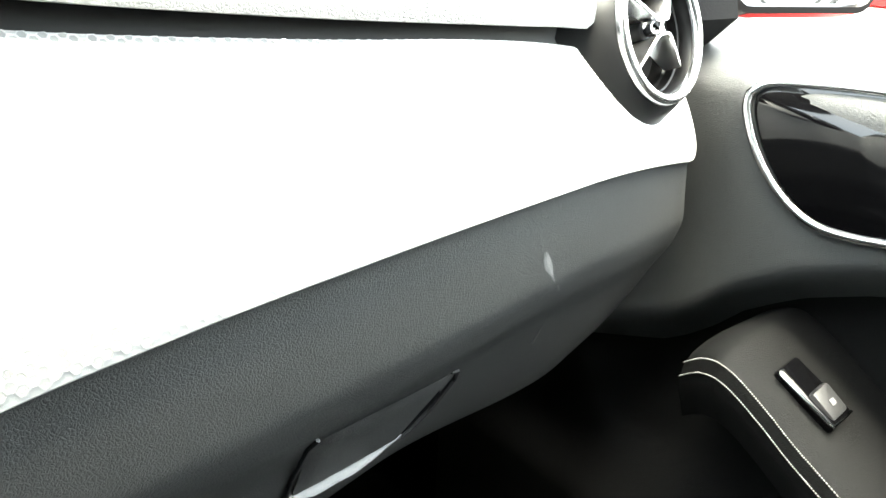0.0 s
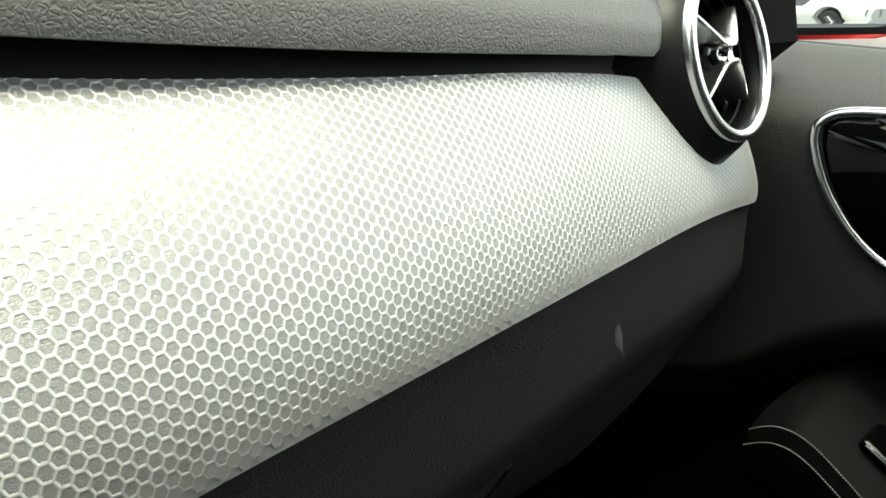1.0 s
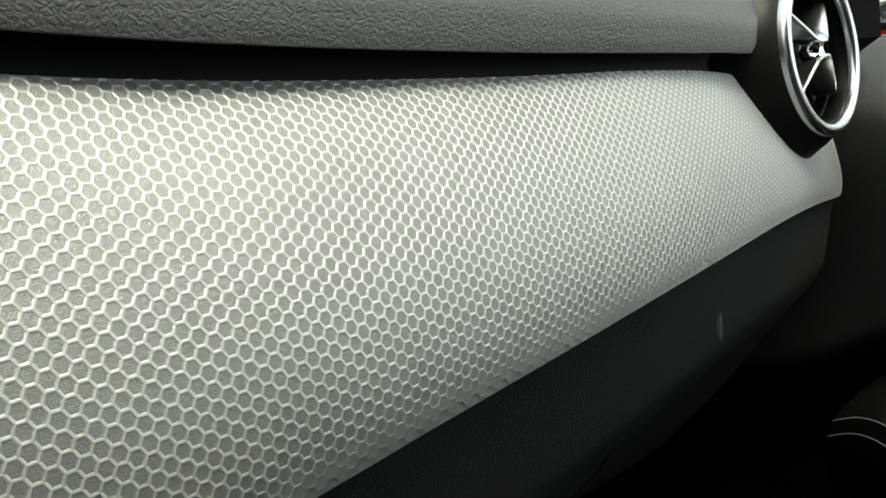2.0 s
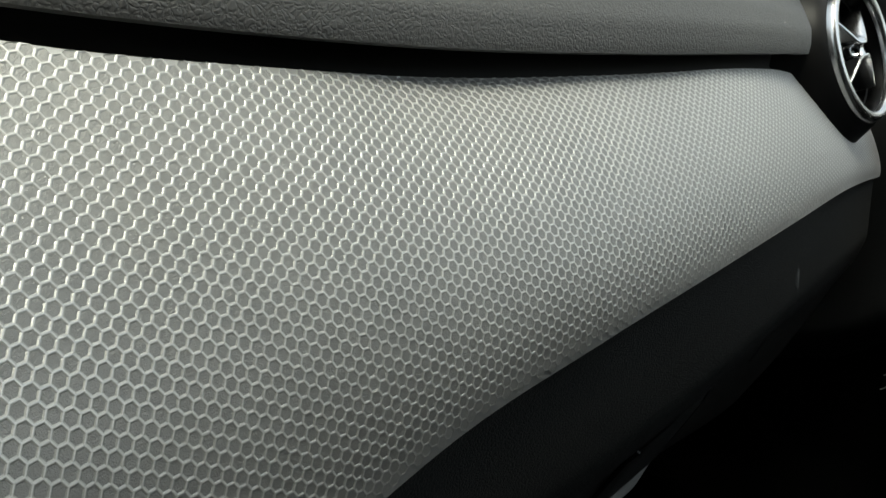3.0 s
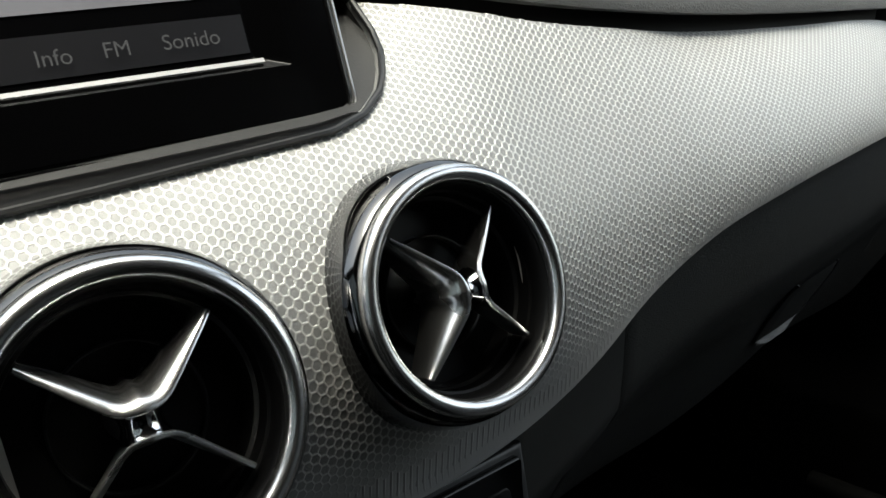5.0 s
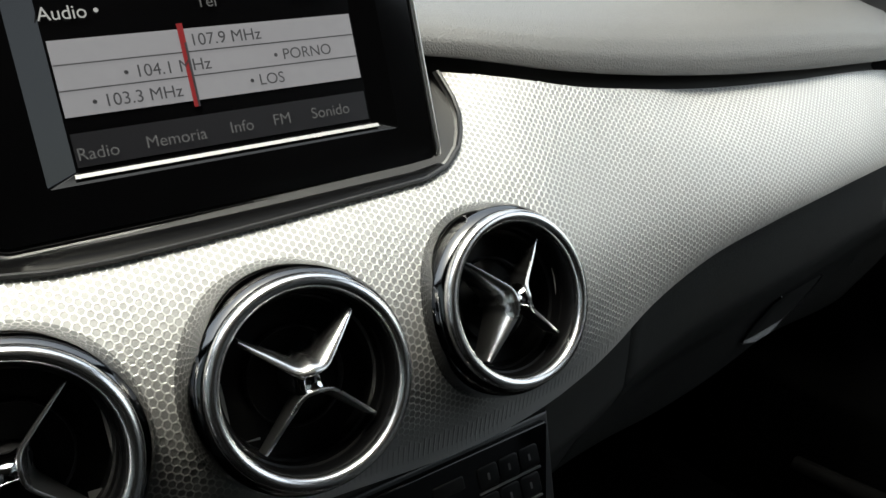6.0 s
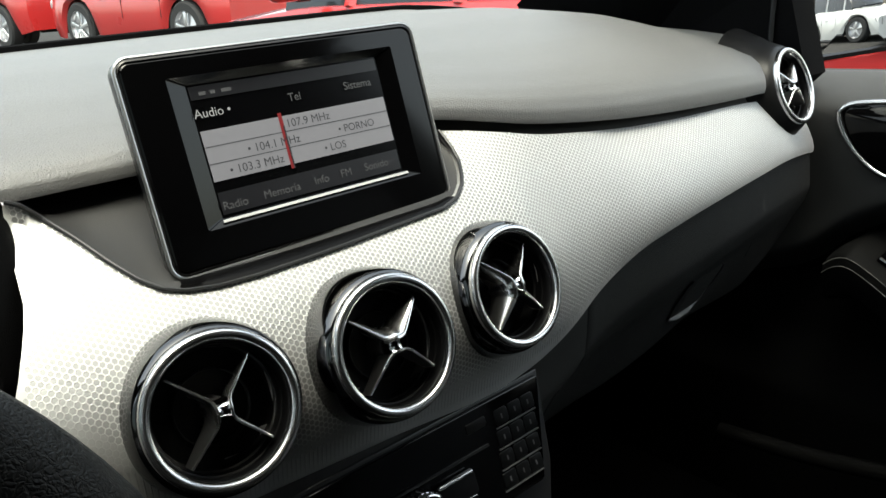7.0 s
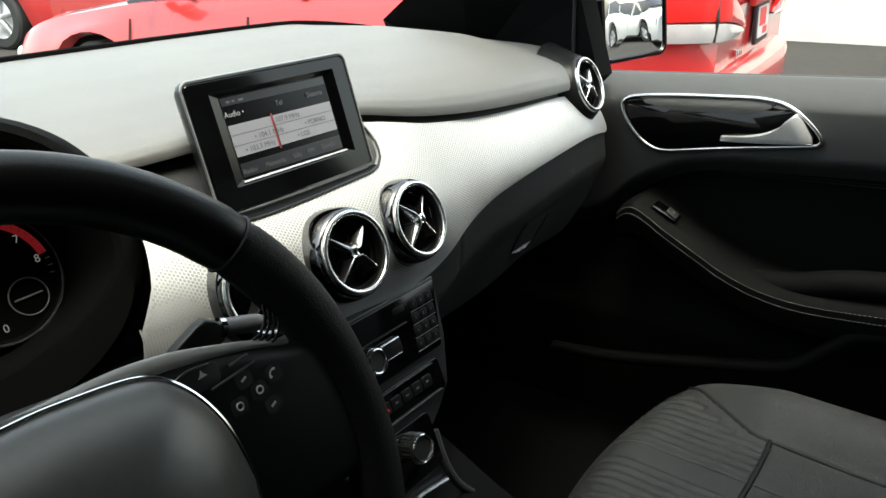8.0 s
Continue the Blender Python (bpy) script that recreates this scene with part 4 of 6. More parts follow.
for cx, marks in ((0.096, "012345678"), (-0.092, "")):
    bm = bmesh.new()
    lathe(bm, [(0.0, -0.028), (0.0495, -0.028), (0.0515, -0.024), (0.0535, -0.022), (0.055, -0.026), (0.055, -0.03)], 64)
    gauge = part("gauge", bm, FACE, cluster, "round black dial", m=Matrix.Translation((cx, 0.008, 0)))
    bm = bmesh.new()
    tube(bm, [(cx + 0.0535 * math.cos(a), 0.008 + 0.0535 * math.sin(a), -0.0215) for a in np.linspace(0, 2 * math.pi, 61)[:-1]], 0.0013, 6, True)
    part("gauge_ring", bm, CHROME, gauge, "thin silver ring")
    for i, ch in enumerate(marks):
        a = radians(265 - i * 32.1)
        letters(ch, 0.0095, DIALLIT, gauge, Matrix.Translation((cx + 0.040 * math.cos(a), 0.0045 + 0.040 * math.sin(a), -0.0272)), "digit", "CENTER")
    if marks:
        bm = bmesh.new()
        sheet(bm, [[(cx + r * math.cos(a), 0.008 + r * math.sin(a), -0.0271) for a in np.linspace(radians(10), radians(62), 16)] for r in (0.0425, 0.0495)])
        part("red_band", bm, DIALRED, gauge, "red limit band")
        bm = bmesh.new()
        tube(bm, [(cx + 0.022 + 0.0155 * math.cos(a), -0.014 + 0.0155 * math.sin(a), -0.027) for a in np.linspace(0, 2 * math.pi, 33)[:-1]], 0.0006, 5, True)
        part("small_gauge_ring", bm, DIMPRINT, gauge)
        bm = bmesh.new()
        tube(bm, [(cx + 0.010, -0.0145, -0.0262), (cx + 0.033, -0.0135, -0.0262)], 0.0008, 6)
        part("small_needle", bm, DIMPRINT, gauge, "pale needle")
    for i in range(33):
        a = radians(232 - i * 7.6)
        bm = bmesh.new()
        block(bm, (0.004, 0.0007, 0.0004), 0, Matrix.Translation((cx, 0.008, -0.0272)) @ Matrix.Rotation(a, 4, "Z") @ Matrix.Translation((0.0475, 0, 0)))
        part("tick", bm, PRINT, gauge)

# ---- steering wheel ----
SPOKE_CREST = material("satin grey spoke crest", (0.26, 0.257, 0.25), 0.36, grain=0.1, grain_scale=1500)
wheel = thing("steering_wheel", facing((-0.359, -0.164, 0.948), 20.2), "black leather steering wheel with chrome-edged airbag cover", "steering wheel")
bm = bmesh.new()
RIM = 0.1818
RIMSKIN = material("rim leather", (0.0042, 0.0041, 0.0039), 0.34, grain=0.1, grain_scale=750, style="leather", vary=0.2, spec=0.22)
GRIPSKIN = material("perforated grip leather", (0.0042, 0.004, 0.0037), 0.5, grain=0.4, grain_scale=620, style="leather", vary=0.2, spec=0.2)
for name, a0, a1, skin, label in (("rim", 40, 140, RIMSKIN, "smooth black leather rim"), ("grip", 140, 215, GRIPSKIN, "perforated black leather grip"), ("rim", 215, 325, RIMSKIN, "smooth black leather rim"), ("grip", 325, 400, GRIPSKIN, "perforated black leather grip")):
    bm = bmesh.new()
    pts, rad = [], []
    for i in range(31):
        a = a0 + (a1 - a0) * i / 30
        pts.append((RIM * math.cos(radians(a)), RIM * math.sin(radians(a)), 0))
        swell = math.exp(-(((a - 28 + 180) % 360 - 180) / 16) ** 2) + math.exp(-(((a - 152 + 180) % 360 - 180) / 16) ** 2)
        end = min(i, 30 - i)
        rad.append(0.0172 + 0.0018 * swell - (0.0009 if name == "grip" else 0.0) - (0.0012 if end == 0 else 0.0))
    tube(bm, pts, rad, 20, up=(0, 0, 1))
    part(name, bm, skin, wheel, label)
for a in (40, 140, 215, 325):
    bm = bmesh.new()
    c = Vector((RIM * math.cos(radians(a)), RIM * math.sin(radians(a)), 0))
    d = Vector((math.cos(radians(a)), math.sin(radians(a)), 0))
    tube(bm, [c + 0.0176 * (math.cos(t) * d + math.sin(t) * Vector((0, 0, 1))) for t in np.linspace(0, 2 * math.pi, 25)[:-1]], 0.0009, 6, True, up=(-d.y, d.x, 0))
    part("rim_seam", bm, BLACK, wheel, "stitched seam groove")
for s in (1, -1):
    bm = bmesh.new()
    o = spline([(s * 0.02, 0.077, 0.0), (s * 0.06, 0.076, 0.0), (s * 0.10, 0.068, 0.0), (s * 0.145, 0.054, 0.0), (s * 0.172, 0.045, 0.0), (s * 0.178, 0.0, 0.0), (s * 0.166, -0.035, 0.0), (s * 0.11, -0.035, 0), (s * 0.02, -0.04, 0)], 5)
    o = [(p.x, p.y) for p in o]
    slab(bm, o if s < 0 else o[::-1], -0.02, 0.008, 0.009)
    spoke = part("spoke", bm, material("spoke plastic", (0.006, 0.006, 0.0059), 0.36, grain=0.1, grain_scale=1500, spec=0.5), wheel, "dark spoke with switches")
    # satin crest whose pale tone also carries the sheen on the spoke's edge
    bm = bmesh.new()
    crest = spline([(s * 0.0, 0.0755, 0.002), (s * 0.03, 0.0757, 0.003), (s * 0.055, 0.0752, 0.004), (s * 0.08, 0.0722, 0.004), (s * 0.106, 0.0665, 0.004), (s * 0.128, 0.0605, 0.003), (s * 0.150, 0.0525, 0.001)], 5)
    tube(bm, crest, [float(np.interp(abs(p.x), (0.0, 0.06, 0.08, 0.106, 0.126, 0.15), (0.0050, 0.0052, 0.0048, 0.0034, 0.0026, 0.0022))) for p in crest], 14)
    part("spoke_crest", bm, SPOKE_CREST, spoke, "rounded satin grey crest, sheen in its colour")
    for i in range(4):
        bm = bmesh.new()
        tube(bm, spline([(s * (0.122 + 0.003 * i), 0.0625 - 0.0022 * i, 0.002), (s * (0.133 + 0.003 * i), 0.0635 - 0.002 * i, 0.004), (s * (0.1405 + 0.0026 * i), 0.0700 - 0.002 * i, 0.004), (s * (0.1450 + 0.002 * i), 0.0790 - 0.003 * i, 0.001)], 5), [0.0005] + [0.0009] * 13 + [0.0007, 0.0004], 8)
        part("leather_fold", bm, RIMSKIN, spoke, "gathered leather at the rim")
    bm = bmesh.new()
    slab(bm, [(s * 0.088 + p, 0.0580 + q) for p, q in rounded(0.026, 0.013, 0.004, 4)], 0.008, 0.0086, 0.0004)
    rocker = part("rocker", bm, BLACK, spoke, "black rocker switch")
    bm = bmesh.new()
    tube(bm, spline([(s * 0.0765, 0.0630, 0.0088), (s * 0.085, 0.0646, 0.0090), (s * 0.0965, 0.0630, 0.0088)], 4), 0.0008, 6)
    part("rocker_edge", bm, CHROME, rocker, "thin chrome edge")
    bm = bmesh.new()
    slab(bm, [(s * 0.091 - 0.003, 0.0580), (s * 0.091 + 0.003, 0.0585), (s * 0.091 + 0.001, 0.0600), (s * 0.091, 0.0622), (s * 0.091 - 0.001, 0.0600)], 0.0086, 0.0088)
    part("rocker_mark", bm, PRINT, rocker)
    for x0, y0, x1, y1 in ((0.093, 0.0503, 0.1218, 0.0529), (0.107, 0.0572, 0.1195, 0.0583)):
        bm = bmesh.new()
        tube(bm, [(s * x0, y0, 0.0086), (s * x1, y1, 0.0086)], 0.0007, 6)
        part("spoke_line", bm, material("dull switch line", (0.12, 0.12, 0.12), 0.4, metal=0.5), spoke, "thin dull line")
    # round-handled, ringed and plain switch marks
    for kind, bx, by in (("curl", 0.1305, 0.0420), ("ring", 0.1186, 0.0377), ("bar", 0.1120, 0.0470), ("ring", 0.1041, 0.0350), ("bar", 0.1233, 0.0268)):
        bm = bmesh.new()
        slab(bm, [(s * bx + p, by + q) for p, q in rounded(0.0105, 0.0095, 0.003, 3)], 0.008, 0.0083)
        button = part("button", bm, BLACK, spoke)
        bm = bmesh.new()
        if kind == "curl":
            tube(bm, [(s * bx + 0.0028 * math.cos(t), by - 0.0005 + 0.0028 * math.sin(t), 0.0086) for t in np.linspace(1.2, 3.6, 9)], [0.0009, 0.0008] + [0.0005] * 5 + [0.0008, 0.0009], 6)
        elif kind == "ring":
            tube(bm, [(s * bx + 0.0020 * math.cos(t), by + 0.0020 * math.sin(t), 0.0086) for t in np.linspace(0, 2 * math.pi, 13)[:-1]], 0.0006, 6, True)
        else:
            block(bm, (0.0038, 0.0012, 0.0004), 0, Matrix.Translation((s * bx, by, 0.0085)) @ Matrix.Rotation(radians(25 * s), 4, "Z"))
        part("button_mark", bm, PRINT, button)
bm = bmesh.new()
tube(bm, spline([(0.0, -0.05, -0.004), (0.0, -0.1, -0.006), (0.0, -0.17, -0.002)], 5), [0.02] * 11, 16, squash=0.6, up=(1, 0, 0))
part("lower_spoke", bm, SMOOTH, wheel, "dark lower spoke")


def airbag_outline(k=1.0):
    o = spline([(0.098, 0.0, 0), (0.094, 0.031, 0), (0.0815, 0.057, 0), (0.062, 0.0722, 0), (0.023, 0.0778, 0), (0.0, 0.0785, 0), (-0.023, 0.0778, 0), (-0.062, 0.0722, 0), (-0.0815, 0.057, 0), (-0.094, 0.031, 0), (-0.098, 0.0, 0), (-0.085, -0.05, 0), (-0.045, -0.082, 0), (0.0, -0.088, 0), (0.045, -0.082, 0), (0.085, -0.05, 0), (0.098, 0.0, 0)], 6)[:-1]
    return [(p.x * k * 0.94 - 0.0045, p.y * k * 0.94 + 0.0065) for p in o]


bm = bmesh.new()
rows = [[(x, y, h) for x, y in airbag_outline(k)] for k, h in ((1.0, -0.02), (1.0, 0.020), (0.985, 0.028), (0.94, 0.036), (0.82, 0.048), (0.6, 0.060), (0.3, 0.067))]
vs = sheet(bm, rows, True)
bm.faces.new(vs[-1])
cover = part("airbag_cover", bm, material("soft airbag cover", (0.066, 0.064, 0.061), 0.33, grain=0.12, grain_scale=1400, style="leather"), wheel, "smooth dark airbag cover")
bm = bmesh.new()
tube(bm, [(x, y, 0.0262) for x, y in airbag_outline()], 0.0013, 8, True)
part("cover_edge", bm, BRIGHT, cover, "chrome edge line")

column = thing("steering_column", facing((-0.338, 0.02, 0.875), 22), "black steering column shroud with a gear lever stalk", "steering column")
bm = bmesh.new()
lathe(bm, [(0.045, -0.06), (0.055, 0.0), (0.058, 0.06), (0.05, 0.10), (0.03, 0.105)], 40)
part("shroud", bm, SMOOTH, column, "black shroud")
gear = thing("gear_stalk", Matrix(), "black gear selector stalk with a silver ring", "stalk")
bm = bmesh.new()
slab(bm, [(-0.246, 0.974), (-0.222, 0.973), (-0.205, 0.9795), (-0.2045, 0.9895), (-0.2095, 0.9955), (-0.2165, 0.9985), (-0.224, 0.9965), (-0.241, 0.9880), (-0.248, 0.9820)], -0.003, 0.004, 0.0018)
bm.transform(pose(0, -0.077, 0, 90))
tube(bm, [(-0.232, -0.072, 0.978), (-0.243, -0.045, 0.950)], 0.006, 10)
part("paddle", bm, material("satin black paddle", (0.003, 0.003, 0.0031), 0.4, spec=0.35), gear, "black paddle")
bm = bmesh.new()
tube(bm, [(-0.2065, -0.077, 0.988), (-0.203, -0.0775, 0.987)], 0.0068, 16)
part("ring", bm, BRIGHT, gear, "chrome ring")
bm = bmesh.new()
tube(bm, spline([(-0.203, -0.0775, 0.987), (-0.19, -0.079, 0.984), (-0.176, -0.081, 0.9805)], 5), [0.006] * 9 + [0.0055, 0.0035], 16)
part("barrel", bm, material("grey stalk", (0.10, 0.10, 0.105), 0.4, metal=0.3), gear, "grey end barrel")
bm = bmesh.new()
tube(bm, [(-0.1765, -0.0809, 0.9806), (-0.1745, -0.0811, 0.980)], 0.005, 14)
part("end_button", bm, BRIGHT, gear, "chrome end button")

# ---- passenger door ----
DX = 0.752
door = thing("passenger_door", Matrix.Translation((DX, -0.3, 0.35)), "black padded car door with chrome-trimmed handle recess", "car door")
dinv = door.matrix_world.inverted()


def belly(y):
    """The height at which the padded upper skin turns under."""
    return float(np.interp(y, (-0.3, -0.06, 0.0, 0.054, 0.093, 0.111, 0.125, 0.139, 0.164, 0.25), (0.852, 0.846, 0.836, 0.813, 0.789, 0.773, 0.756, 0.746, 0.730, 0.70)))


def door_in(y, z):
    """How far to the right the door's inner skin lies."""
    bulge = 0.014 * math.exp(-(((z - 0.93) / 0.10) ** 2))
    roll = 0.05 * max(0.0, (z - 0.950) / 0.041) ** 1.5
    k = max(0.0, min(1.0, (belly(y) + 0.030 - z) / 0.055))
    low = 0.045 * k * k * (3 - 2 * k) - 0.04 * max(0.0, min(1.0, (0.62 - z) / 0.08))
    return DX + 0.012 - bulge + roll + low


bm = bmesh.new()
ys = [0.42 - 1.5 * i / 70 for i in range(71)]
sheet(bm, [[(door_in(y, z), y, z) for z in np.linspace(belly(y) - 0.010, 0.991, 44)] + [(DX + 0.075, y, 0.991)] for y in ys])
part("skin", bm, SOFT, door, "soft black door skin", m=dinv)
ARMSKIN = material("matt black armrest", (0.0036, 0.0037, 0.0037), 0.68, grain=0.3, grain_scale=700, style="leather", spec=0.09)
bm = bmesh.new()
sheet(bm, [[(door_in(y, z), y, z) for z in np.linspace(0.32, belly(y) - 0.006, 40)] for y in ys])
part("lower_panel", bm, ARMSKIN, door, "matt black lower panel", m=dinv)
bm = bmesh.new()
tube(bm, [(DX + 0.066, 0.42 - 0.05 * i, 0.988) for i in range(31)], 0.004, 8)
part("window_seal", bm, RUBBER, door, "black window seal", m=dinv)

# handle recess: gloss black plate with a chrome rim and a satin lever
rec = spline([(0.103, 0.951, 0), (0.088, 0.960, 0), (0.026, 0.964, 0), (-0.06, 0.965, 0), (-0.125, 0.964, 0), (-0.166, 0.955, 0), (-0.195, 0.933, 0), (-0.211, 0.913, 0), (-0.210, 0.904, 0), (-0.194, 0.899, 0), (-0.10, 0.889, 0), (-0.02, 0.879, 0), (0.020, 0.874, 0), (0.042, 0.875, 0), (0.059, 0.882, 0), (0.076, 0.896, 0), (0.092, 0.917, 0), (0.102, 0.939, 0), (0.103, 0.951, 0)], 6)[:-1]
bm = bmesh.new()
tube(bm, [(door_in(p.x, p.y) - 0.003, p.x, p.y) for p in rec], 0.0032, 10, True, up=(1, 0, 0))
part("recess_rim", bm, CHROME, door, "satin chrome rim", m=dinv)
bm = bmesh.new()
cen = Vector((-0.05, 0.925, 0))
vs = sheet(bm, [[(door_in(p.x, p.y) - 0.002 + d, cen.x + (p.x - cen.x) * k, cen.y + (p.y - cen.y) * k) for p in rec] for k, d in ((1.0, 0.0), (0.985, 0.003), (0.95, -0.0015), (0.5, -0.004))], True)
bm.faces.new(vs[-1])
part("recess_plate", bm, GLOSS, door, "gloss black plate", m=dinv)
bm = bmesh.new()
lev = spline([(-0.068, 0.907, 0), (-0.10, 0.909, 0), (-0.135, 0.917, 0), (-0.160, 0.931, 0), (-0.172, 0.945, 0), (-0.180, 0.944, 0), (-0.197, 0.917, 0), (-0.200, 0.906, 0), (-0.194, 0.9035, 0), (-0.13, 0.900, 0), (-0.073, 0.899, 0), (-0.068, 0.902, 0), (-0.068, 0.907, 0)], 5)[:-1]
vs = sheet(bm, [[(door_in(p.x, p.y) + d, p.x + (cen.x - p.x - 0.09) * k, p.y + (0.914 - p.y) * k) for p in lev] for k, d in ((0.0, -0.002), (0.0, -0.012), (0.1, -0.0165), (0.3, -0.018))], True)
bm.faces.new(vs[-1])
part("door_lever", bm, material("satin silver lever", (0.6, 0.6, 0.6), 0.35, metal=0.5), door, "satin silver door lever", m=dinv)

# armrest sweeping down and back, with stitched edge and window switch
ARM = [(0.088, 0.772), (0.07, 0.781), (0.05, 0.780), (0.024, 0.766), (0.0, 0.750), (-0.026, 0.735), (-0.066, 0.712), (-0.105, 0.691), (-0.16, 0.672), (-0.226, 0.664), (-0.325, 0.668), (-0.5, 0.68), (-0.9, 0.70)]
line = spline([(*p, 0) for p in ARM], 6)
bm = bmesh.new()
rows = []
for k, p in enumerate(line):
    grow = min(1.0, k / 10)
    w = 0.070 + 0.011 * grow
    top = p.y + 0.004 + 0.008 * grow
    xr = DX + 0.044
    xl = xr - w - 0.03
    rows.append([(xr, p.x, top + 0.002), (xl + 0.05, p.x, top + 0.004), (xl + 0.028, p.x, top + 0.003), (xl + 0.012, p.x, top - 0.0005), (xl + 0.003, p.x, top - 0.006), (xl, p.x, top - 0.016), (xl + 0.002, p.x, top - 0.028), (xl + 0.014, p.x, top - 0.055), (xr, p.x, top - 0.085)])
sheet(bm, rows)
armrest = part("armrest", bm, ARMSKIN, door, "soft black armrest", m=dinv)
for off, lift in ((0.0022, -0.0155), (0.0004, -0.0235)):
    bm = bmesh.new()
    for k in range(0, len(line) - 1):
        for h in range(3):
            t = (k * 3 + h) / ((len(line) - 1) * 3)
            a, b = rows[k], rows[k + 1]
            f0, f1 = h / 3, h / 3 + 0.22
            idx = 4 if off > 0.001 else 5
            p0 = Vector(a[idx]).lerp(Vector(b[idx]), f0) + Vector((-0.0008, 0, 0.0006))
            p1 = Vector(a[idx]).lerp(Vector(b[idx]), f1) + Vector((-0.0008, 0, 0.0006))
            tube(bm, [p0, p1], 0.00048, 5)
    part("stitching", bm, THREAD, armrest, "pale double stitching", m=dinv)
bm = bmesh.new()
sm = Matrix.Translation((0.722, 0.010, 0.7755)) @ Euler((radians(30), radians(-8), 0)).to_matrix().to_4x4()
block(bm, (0.024, 0.048, 0.010), 0.003, sm)
switch = part("window_switch", bm, GLOSS, door, "window switch in a bright-edged plate", m=dinv)
bm = bmesh.new()
block(bm, (0.019, 0.021, 0.008), 0.0025, sm @ pose(0.0, -0.0095, 0.004, 8))
part("rocker", bm, BLACK, switch, "dark rocker", m=dinv)
bm = bmesh.new()
slab(bm, rounded(0.005, 0.004, 0.001, 3), 0, 0.0004)
part("window_mark", bm, DIM, switch, m=dinv @ sm @ pose(0.0, -0.011, 0.0082, 8))
bm = bmesh.new()
tube(bm, [sm @ Vector(p) for p in ((-0.0128, 0.0215, 0.0045), (-0.0128, -0.018, 0.0045), (-0.012, -0.0218, 0.0045), (0.0, -0.0226, 0.0045), (0.011, -0.0226, 0.0045))], 0.001, 8)
part("switch_edge", bm, BRIGHT, switch, "chrome edge", m=dinv)
for z in (0.838, 0.832):
    bm = bmesh.new()
    for k in range(90):
        y = -0.03 - k * 0.006
        tube(bm, [(door_in(y, z) - 0.001, y, z), (door_in(y - 0.004, z) - 0.001, y - 0.004, z)], 0.0007, 5)
    part("stitching", bm, LOWER, door, "dark stitching across the door", m=dinv)
# crest of the pull cup behind the armrest
bm = bmesh.new()
tube(bm, spline([(0.742, 0.045, 0.782), (0.743, 0.012, 0.756), (0.743, -0.034, 0.703), (0.739, -0.073, 0.682), (0.735, -0.11, 0.674), (0.733, -0.189, 0.678), (0.733, -0.312, 0.702), (0.733, -0.6, 0.716)], 6), [0.011] * 12 + [0.0125, 0.014, 0.0155, 0.017, 0.0185, 0.020] + [0.0215 + 0.0001 * k for k in range(25)], 14)
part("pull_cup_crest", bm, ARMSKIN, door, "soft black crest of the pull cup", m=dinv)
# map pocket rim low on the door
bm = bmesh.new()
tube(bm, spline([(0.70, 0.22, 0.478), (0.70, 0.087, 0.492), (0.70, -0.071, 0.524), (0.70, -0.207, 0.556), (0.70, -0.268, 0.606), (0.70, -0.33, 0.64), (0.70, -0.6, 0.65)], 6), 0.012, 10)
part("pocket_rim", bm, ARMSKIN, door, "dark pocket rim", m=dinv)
# outer shell, below the window
bm = bmesh.new()
sheet(bm, [[(0.83, 0.42, 0.3), (0.86, 0.42, 0.7), (0.835, 0.42, 0.984), (0.81, 0.42, 0.986)], [(0.83, -1.08, 0.3), (0.86, -1.08, 0.7), (0.835, -1.08, 0.984), (0.81, -1.08, 0.986)]])
part("outer_shell", bm, REDCAR, door, "red outer panel", m=dinv)

# ---- cabin shell ----


def wall_piece(name, pts, mat, thick, label, kind="structure", axis=(1, 0, 0)):
    """A plate over a polygon, with thickness."""
    bm = bmesh.new()
    a = [Vector(p) for p in pts]
    b = [p + Vector(axis) * thick for p in a]
    vs = sheet(bm, [a, b], True)
    bm.faces.new(vs[0])
    bm.faces.new(vs[1])
    ob = finish(name, bm, mat, smooth=False)
    return tagged(ob, label, name.replace("_", " ").strip("0123456789 "), kind=kind)


# unseen roof and rear, and the floor, close the cabin and limit its light
bm = bmesh.new()
sheet(bm, [[(-0.60 + 1.2 * i / 12, y, z - 0.05 * ((i - 6) / 6) ** 2) for i in range(13)] for y, z in ((-0.14, 1.52), (-0.22, 1.545), (-0.35, 1.56), (-0.9, 1.575), (-1.6, 1.55), (-2.2, 1.48))])
sheet(bm, [[(-0.60 + 1.2 * i / 12, y, z + 0.03 - 0.05 * ((i - 6) / 6) ** 2) for i in range(13)] for y, z in ((-0.14, 1.52), (-0.22, 1.545), (-0.35, 1.56), (-0.9, 1.575), (-1.6, 1.55), (-2.2, 1.48))])
tagged(finish("ceiling", bm, LINER), "dark headliner, out of view, limiting the light", "ceiling", kind="structure")
bm = bmesh.new()
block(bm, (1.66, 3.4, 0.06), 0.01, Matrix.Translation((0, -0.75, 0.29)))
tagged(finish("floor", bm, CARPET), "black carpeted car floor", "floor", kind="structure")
bm = bmesh.new()
sheet(bm, [[(-0.83, 0.62, 0.3), (0.83, 0.62, 0.3)], [(-0.83, 0.62, 0.9), (0.83, 0.62, 0.9)], [(-0.80, 0.64, 1.07), (0.80, 0.64, 1.07)]])
tagged(finish("bulkhead", bm, BLACK), "black bulkhead behind the dashboard", "bulkhead", kind="structure")
